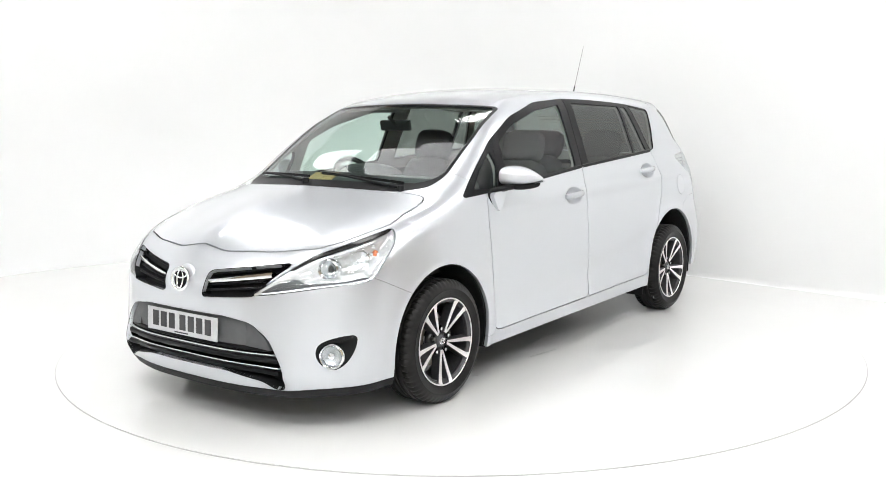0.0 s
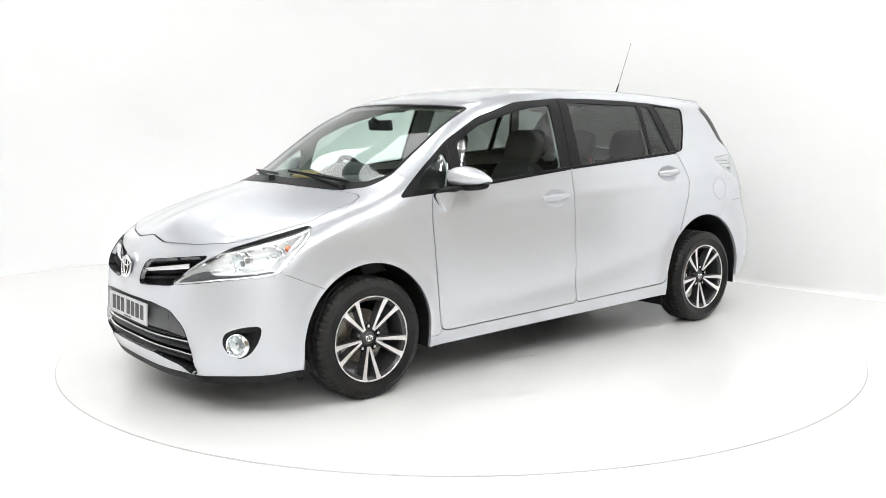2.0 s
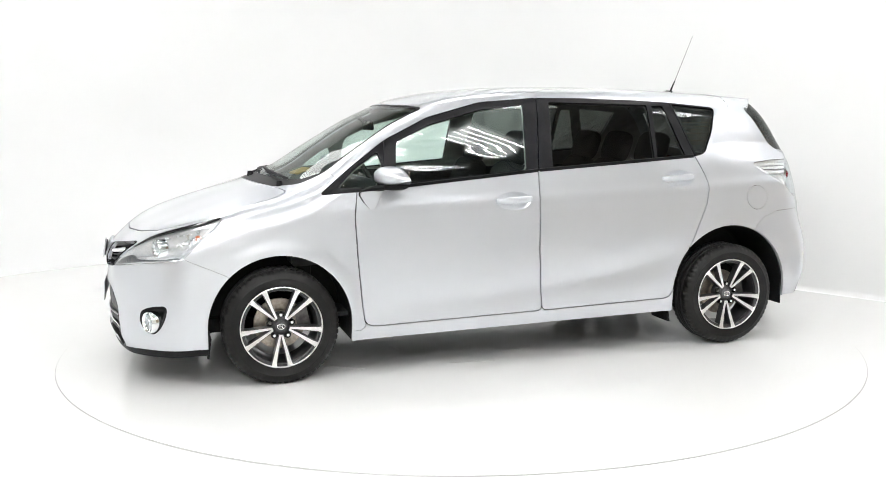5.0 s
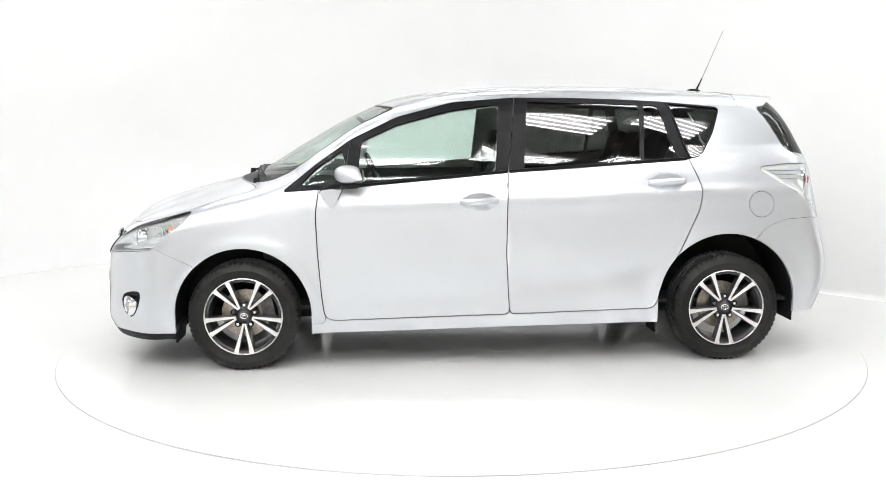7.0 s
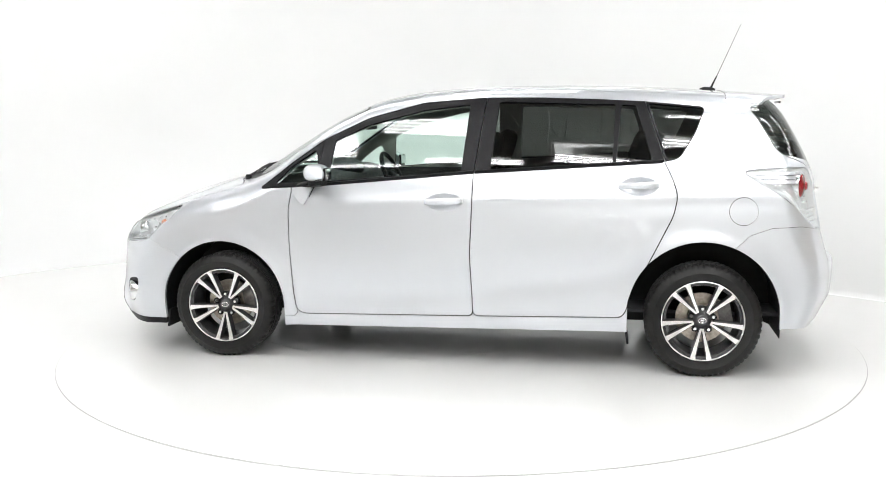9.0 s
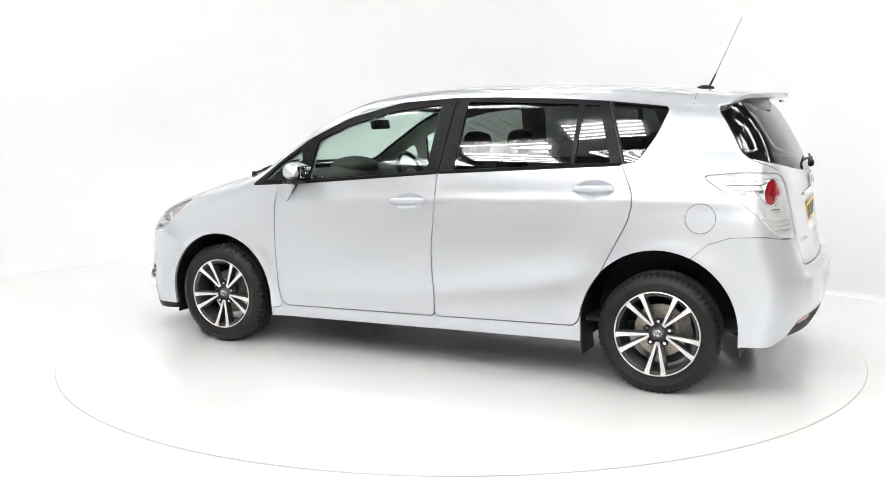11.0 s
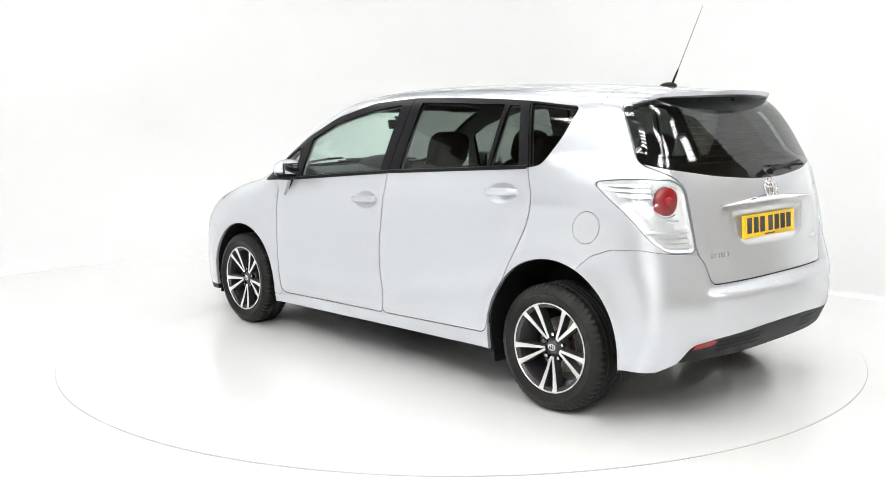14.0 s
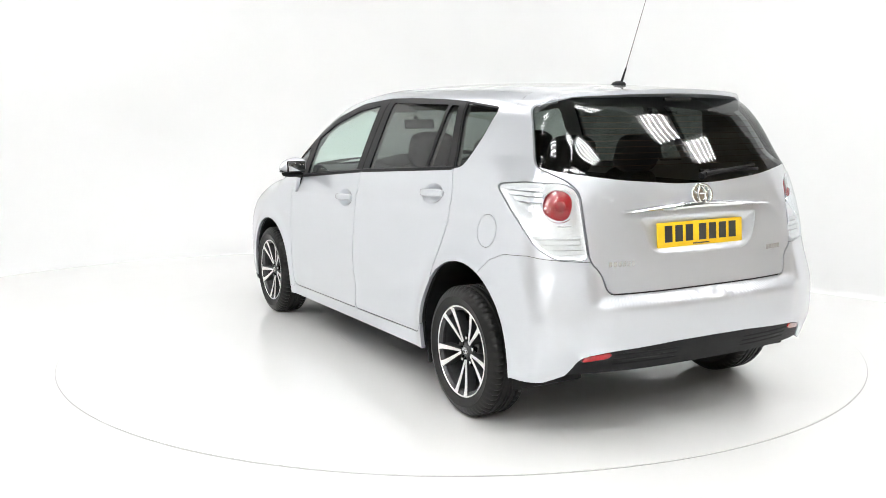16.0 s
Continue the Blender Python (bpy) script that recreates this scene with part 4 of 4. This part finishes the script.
for y0, z0, w in ((0.515, 0.790, 0.016), (-0.425, 0.800, 0.016)):
    for k in range(6 if y0 > 0 else 5):
        y = y0 - 0.022 * k
        part("letter_bar", box((0.004, w, 0.022), (skin_x(abs(y), z0, -1) - 0.001, y, z0)), CHROME, gate_ob, "small chrome bar")

bm = bmesh.new()
rows = []
for i in range(33):
    t = i / 16 - 1
    y = 0.625 * t
    xr = -1.890 + 0.235 * abs(t) ** 2.2
    row = []
    for u in np.linspace(0, 1, 9):
        x = -1.50 + (xr + 1.50) * u
        row.append((x, y, skin_z(max(x, -1.60), abs(y)) + 0.003 + (TOP(x) - TOP(max(x, -1.60))) * 0.62 - 0.012 * max(0, abs(t) - 0.8) * 5 * u))
    e = row[-1]
    row += [(e[0] + 0.004, y, e[2] - 0.020), (e[0] + 0.05, y, e[2] - 0.030), (e[0] + 0.10, y, e[2] - 0.034), (-1.52, y, e[2] - 0.03)]
    rows.append([bm.verts.new(p) for p in row])
for p, q in zip(rows, rows[1:]):
    for k in range(len(p)):
        j = (k + 1) % len(p)
        bm.faces.new((p[k], p[j], q[j], q[k]))
bm.faces.new(rows[0])
bm.faces.new(list(reversed(rows[-1])))
part("spoiler", bm, PAINT, gate_ob, "silver roof spoiler")
# black strip laid on the skin, added to show the roof's shut line
bm = bmesh.new()
prev = None
for i in range(33):
    y = 0.64 * (i / 16 - 1)
    z = skin_z(-1.496, abs(y))
    ring = [bm.verts.new((-1.496 + o, y, z + k)) for o, k in ((-0.0022, -0.004), (-0.0022, 0.0012), (0.0022, 0.0012), (0.0022, -0.004))]
    if prev:
        for k in range(4):
            bm.faces.new((prev[k], prev[(k + 1) % 4], ring[(k + 1) % 4], ring[k]))
    prev = ring
part("spoiler_seam", bm, BLACK, gate_ob, "thin black strip for the shut line before the spoiler")
for s in (1, -1):
    for z in (0.362, 0.384, 0.406):
        bm = bmesh.new()
        prev = None
        for i in range(11):
            y = s * (0.20 + 0.33 * i / 10)
            x = skin_x(abs(y), z, -1) + 0.0035
            ring = [bm.verts.new((x + o, y, z + k)) for o, k in ((0.02, -0.0045), (0.0, -0.0035), (0.0, 0.0035), (0.02, 0.0045))]
            if prev:
                for k in range(4):
                    bm.faces.new((prev[k], prev[(k + 1) % 4], ring[(k + 1) % 4], ring[k]))
            prev = ring
        part("valance_rib", bm, PLASTIC, tail_ob, "black rib")
bm = bmesh.new()
for k in range(9):      # heating wires on the inside of the rear window
    z = 1.205 + 0.027 * k
    prev = None
    for i in range(25):
        y = (0.56 - 0.006 * k) * (i / 12 - 1)
        x = skin_x(abs(y), z, -1) + 0.012
        ring = [bm.verts.new((x, y, z - 0.0011)), bm.verts.new((x, y, z + 0.0011))]
        if prev:
            bm.faces.new((prev[0], prev[1], ring[1], ring[0]))
        prev = ring
part("heating_wires", bm, mat("copper_wire", (0.22, 0.12, 0.06), 0.5, vary=0.1, vscale=50), gate_ob, "thin brown window heating wires")
part("brake_light", box((0.012, 0.16, 0.012), (-1.862, 0, 1.497)), GLOSSBLACK, gate_ob, "dark high brake light")

w = part("rear_wiper", rod((-2.03, 0.0, 1.150), (-2.02, -0.05, 1.168), 0.016, 0.012, 14), PLASTIC, gate_ob, "black rear wiper")
part("wiper_arm", rod((-2.035, -0.02, 1.160), (-1.995, -0.37, 1.190), 0.011, 0.006, 8), PLASTIC, w)
part("wiper_blade", box((0.012, 0.34, 0.012), (-1.995, -0.21, 1.172), (0, 0, -5)), BLACK, w)

for y0, y1, d in ((0.56, 0.02, 0.0), (-0.02, -0.60, 0.0)):
    def on_screen(y, xt, up):
        x = xt - SWEEP(xt) * y * y
        return Vector((x, y, skin_z(x, abs(y)) + up))
    a, b = on_screen(y0, 1.440, 0.012), on_screen(y1 + 0.10, 1.375, 0.022)
    wp = part("wiper", rod(a, b, 0.008, 0.005, 8), PLASTIC, car, "black windscreen wiper")
    part("wiper_pivot", rod(a - Vector((0, 0, 0.02)), a + Vector((0, 0, 0.012)), 0.02, 0.016, 12), PLASTIC, wp)
    c, e = on_screen(y0 - 0.02, 1.392, 0.012), on_screen(y1, 1.355, 0.014)
    prev = None
    bm = bmesh.new()
    for i in range(13):
        t = i / 12
        y = y0 - 0.02 + (y1 - y0 + 0.02) * t
        q = on_screen(y, 1.392 - 0.037 * t, 0.010)
        ring = [bm.verts.new(q + Vector((o, 0, k))) for o, k in ((-0.006, -0.006), (0.006, -0.006), (0.004, 0.008), (-0.004, 0.008))]
        if prev:
            for k in range(4):
                bm.faces.new((prev[k], prev[(k + 1) % 4], ring[(k + 1) % 4], ring[k]))
        prev = ring
    part("wiper_blade", bm, BLACK, wp)

ab = Vector((-1.455, 0, skin_z(-1.455, 0)))
an = part("aerial", ball((0.05, 0.022, 0.018), ab + Vector((0.01, 0, 0.004))), PLASTIC, car, "black roof aerial with a thin mast")
part("mast_foot", rod(ab + Vector((-0.01, 0, 0.01)), ab + Vector((-0.045, 0, 0.085)), 0.007, 0.004, 10), PLASTIC, an)
part("mast", rod(ab + Vector((-0.045, 0, 0.085)), Vector((-1.632, 0, 1.968)), 0.0021, 0.0013, 8), STEEL, an)

# ---- underside ----
part("underbody", box((3.55, 1.00, 0.09), (0.12, 0, 0.265)), PLASTIC, car, "dark underbody", bevel=0.02)
part("floor_pan", box((1.96, 1.62, 0.06), (0.0, 0, 0.262)), PLASTIC, car, "dark floor pan", bevel=0.01)
part("bulkhead", box((0.06, 1.30, 0.62), (1.22, 0, 0.62)), PLASTIC, car, bevel=0.01)
part("axle_beam", rod((-1.385, -0.7, 0.30), (-1.385, 0.7, 0.30), 0.035), STEEL, car)
part("suspension_arm", rod((1.39, -0.72, 0.27), (1.39, 0.72, 0.27), 0.03), STEEL, car)


# ---- wheels ----
def wheel(cx, cz, s):
    seg = 240
    prof = [(0.205, 0.078), (0.222, 0.092), (0.2285, 0.0965), (0.231, 0.0960), (0.240, 0.1015), (0.262, 0.104), (0.264, 0.1055), (0.2665, 0.1055), (0.268, 0.104), (0.288, 0.098), (0.303, 0.086), (0.3105, 0.076)]
    tread = []
    for y in (0.070, 0.052, 0.049, 0.040, 0.037, 0.018, 0.015, 0.006, 0.003):
        tread.append((0.3135 if len(tread) % 4 in (0, 1) else 0.3055, y))
    half = prof + tread
    full = half + [(r, -y) for r, y in reversed(half)]
    bm = lathe(full, seg, "y")
    for v in bm.verts:      # shoulder blocks
        r = math.hypot(v.co.x, v.co.z)
        if r > 0.302 and abs(v.co.y) > 0.048:
            k = int((math.atan2(v.co.z, v.co.x) / (2 * math.pi) + 0.5) * seg + 0.5)
            if k % 4 == 0:
                f = 1 - 0.0065 / r
                v.co.x *= f
                v.co.z *= f
    rim_bm = lathe([(0.222, 0.084), (0.2225, 0.091), (0.216, 0.093), (0.208, 0.086), (0.200, 0.062), (0.192, 0.03), (0.186, -0.06), (0.20, -0.085), (0.215, -0.09)], 72, "y")
    w = part("wheel", rim_bm, ANTHRACITE, car, "anthracite alloy wheel with machined spokes")
    part("tyre", bm, RUBBER, w, "black rubber tyre with tread blocks")
    part("rim_edge", lathe([(0.221, 0.0885), (0.2215, 0.0935), (0.217, 0.0955), (0.2135, 0.0905)], 72, "y"), MACHINED, w, "machined rim edge")
    part("rim_lip", lathe([(0.2125, 0.086), (0.206, 0.080), (0.199, 0.079), (0.196, 0.070), (0.199, 0.060)], 72, "y"), ANTHRACITE, w)
    hubbm = lathe([(0.001, 0.058), (0.034, 0.058), (0.040, 0.050), (0.058, 0.044), (0.070, 0.036), (0.074, 0.01)], 40, "y")
    part("hub", hubbm, ANTHRACITE, w)
    for p in range(5):
        mid = 55 + 72 * p
        for e in (-1, 1):
            pts = []
            for t in np.linspace(0, 1, 9):
                r = 0.047 + 0.168 * t
                off = e * (0.0045 + 0.0410 * t)
                wd = 0.0058 + 0.0070 * t ** 1.3 + (0.005 if t > 0.95 else 0)
                y = 0.064 + 0.018 * t ** 0.8 + 0.010 * t ** 3
                pts.append((r, off, wd, y))
            for nm, m, grow, lift, deep in (("spoke", ANTHRACITE, 0.0025, -0.003, 0.045), ("spoke_face", MACHINED, 0.0, 0.0, 0.004)):
                b2 = bmesh.new()
                prev = None
                for r, off, wd, y in pts:
                    ww = wd + grow
                    ring = [b2.verts.new(c) for c in ((r, y + lift - deep, off - ww * (1.2 if grow else 1)), (r, y + lift, off - ww), (r, y + lift + 0.0015, off), (r, y + lift, off + ww), (r, y + lift - deep, off + ww * (1.2 if grow else 1)))]
                    if prev:
                        for k in range(5):
                            b2.faces.new((prev[k], prev[(k + 1) % 5], ring[(k + 1) % 5], ring[k]))
                    else:
                        b2.faces.new(ring)
                    prev = ring
                b2.faces.new(prev)
                bmesh.ops.rotate(b2, verts=b2.verts, cent=(0, 0, 0), matrix=Matrix.Rotation(radians(-mid), 3, "Y"))
                part(nm, b2, m, w)
        a = radians(91 + 72 * p)
        at = Vector((0.0620 * math.cos(a), 0.044, 0.0620 * math.sin(a)))
        part("nut_well", lathe([(0.006, 0.001), (0.017, 0.002), (0.018, 0.008)], 16, "y"), GLOSSBLACK, w).location = at
        part("wheel_nut", rod((0, -0.01, 0), (0, 0.018, 0), 0.0105, 0.0085, 6), CHROME if p != 4 else STEEL, w).location = at
    cap = part("centre_cap", lathe([(0.001, 0.067), (0.024, 0.066), (0.030, 0.062), (0.031, 0.05)], 32, "y"), GREYPL, w, "grey centre cap")
    bm = oval_rings(0.0205, 0.0150, 0.0024)
    bmesh.ops.transform(bm, matrix=pose(0, 0.058, 0, 0, 0, 90) , verts=bm.verts)
    part("cap_oval", bm, CHROME, cap)
    flip = Matrix.Identity(4) if s > 0 else pose(0, 0, 0, 0, 0, 180)
    w.matrix_basis = Matrix.Translation((cx, s * 0.795, cz)) @ flip
    # brake
    d = part("brake_disc", lathe([(0.05, -0.012), (0.06, -0.010), (0.072, 0.02), (0.078, 0.004), (0.138, 0.004), (0.140, -0.006), (0.138, -0.016), (0.05, -0.016)], 48, "y"), DISC, car, "worn steel brake disc")
    d.matrix_basis = Matrix.Translation((cx, s * 0.775, cz)) @ flip
    part("caliper", box((0.07, 0.07, 0.14), (cx - 0.125, s * 0.755, cz + 0.03), (0, 12, 0)), STEEL, d).matrix_parent_inverse = d.matrix_basis.inverted()


for cx in (1.392, -1.388):
    for s in (1, -1):
        wheel(cx, 0.3135, s)


# ---- cabin ----
def cushion(size, at, e):
    """A stuffed form: a ball pressed towards a box, the more the smaller e is."""
    bm = ball((1, 1, 1), u=28, v=18)
    for v in bm.verts:
        v.co = Vector([at[i] + size[i] / 2 * math.copysign(abs(v.co[i]) ** e, v.co[i]) for i in range(3)])
    return bm


def seat(x, y, wide=0.50, back=0.60, recline=-16, z0=0.50):
    c = part("seat", box((0.50, wide, 0.16), (x, y, z0), (0, -6, 0)), CLOTH, car, "charcoal cloth seat with a headrest", bevel=0.05)
    bm = cushion((0.15, wide * 0.96, back + 0.04), (0, 0, back / 2), 0.35)
    for v in bm.verts:
        v.co.y *= 1 - 0.24 * max(0, v.co.z / back) ** 1.5
    o = part("backrest", bm, CLOTH, c)
    o.matrix_basis = pose(x - 0.24, y, z0 + 0.04, 0, recline, 0)
    h = part("headrest", cushion((0.115, 0.285, 0.215), (0, 0, back + 0.115), 0.55), CLOTH, c)
    h.matrix_basis = pose(x - 0.24, y, z0 + 0.04, 0, recline, 0)
    for k in (-0.05, 0.05):
        q = part("headrest_post", rod((0, k, back - 0.03), (0, k, back + 0.07), 0.006), CHROME, c)
        q.matrix_basis = pose(x - 0.24, y, z0 + 0.04, 0, recline, 0)


seat(0.28, 0.37)
seat(0.28, -0.37)
for y in (0.47, 0.0, -0.47):
    seat(-0.58, y, 0.44, 0.58, -20, 0.52)
part("dashboard", prism([tuple(p) for p in outline([(1.30, 1.00), (1.08, 1.085), (0.92, 1.10), (0.78, 1.065), (0.75, 0.95), (0.84, 0.84), (0.88, 0.62), (1.30, 0.60)], 2)], -0.66, 0.66), DASH, car, "grey dashboard")
part("instrument_hood", ball((0.15, 0.22, 0.075), (0.92, -0.02, 1.085)), LINER, car)
part("tissue_on_dash", box((0.10, 0.16, 0.012), (1.10, -0.22, 1.085), (0, 18, 12)), mat("tan_paper", (0.42, 0.30, 0.14), 0.8, vary=0.2, vscale=60), car, "tan paper on the dashboard", bevel=0.003)
sw = part("steering_wheel", lathe([(0.185 + 0.016 * math.cos(a), 0.016 * math.sin(a)) for a in [2 * math.pi * i / 10 for i in range(11)]], 40, "x"), PLASTIC, car, "black steering wheel")
sw.matrix_basis = pose(0.64, -0.37, 1.0, 0, 24, 0)
part("wheel_boss", ball((0.04, 0.075, 0.065), (0.02, 0, 0)), PLASTIC, sw)
for a in (0, 180, 270):
    part("wheel_spoke", box((0.02, 0.15, 0.035), (0.01, 0.10 * math.cos(radians(a)), 0.10 * math.sin(radians(a))), (a, 0, 0)), GREYPL, sw, bevel=0.005)
part("centre_console", box((0.9, 0.22, 0.30), (0.45, 0, 0.52)), LINER, car, "charcoal centre console", bevel=0.03)
rm = part("rear_view_mirror", box((0.025, 0.23, 0.065), (0.70, 0, 1.375), (0, 10, 0)), PLASTIC, car, "black rear-view mirror", bevel=0.012)
part("mirror_stem", rod((0.71, 0, 1.385), (0.76, 0, 1.425), 0.012), PLASTIC, rm)
part("load_cover", box((0.55, 1.20, 0.02), (-1.55, 0, 1.02)), LINER, car, "charcoal load cover", bevel=0.005)
part("floor_carpet", box((2.9, 1.5, 0.02), (-0.35, 0, 0.335)), CLOTH, car, "dark carpet")
for s in (1, -1):
    bm = prism([tuple(p) for p in outline([(0.16, 0.0), (-0.16, 0.0), (-0.15, 0.012), (0.15, 0.012)], 1)], -0.07, 0.07)
    part("sun_visor", bm, HEADLINING, car, "pale grey sun visor").matrix_basis = pose(0.46, s * 0.33, 1.47, 0, -14, 0) @ Matrix.Diagonal((0.5, 2.2, 1, 1))


def motions():
    rows = [(0.5 * k, heading(0.5 * k)) for k in range(33)]
    walk(table, [(t, pose(0, 0, 0, 0, 0, a)) for t, a in rows])
    walk(car, [(t, pose(0, 0, 0, 0, 0, a) @ pose(CAR_OFF[0], CAR_OFF[1], 0)) for t, a in rows])


motions()
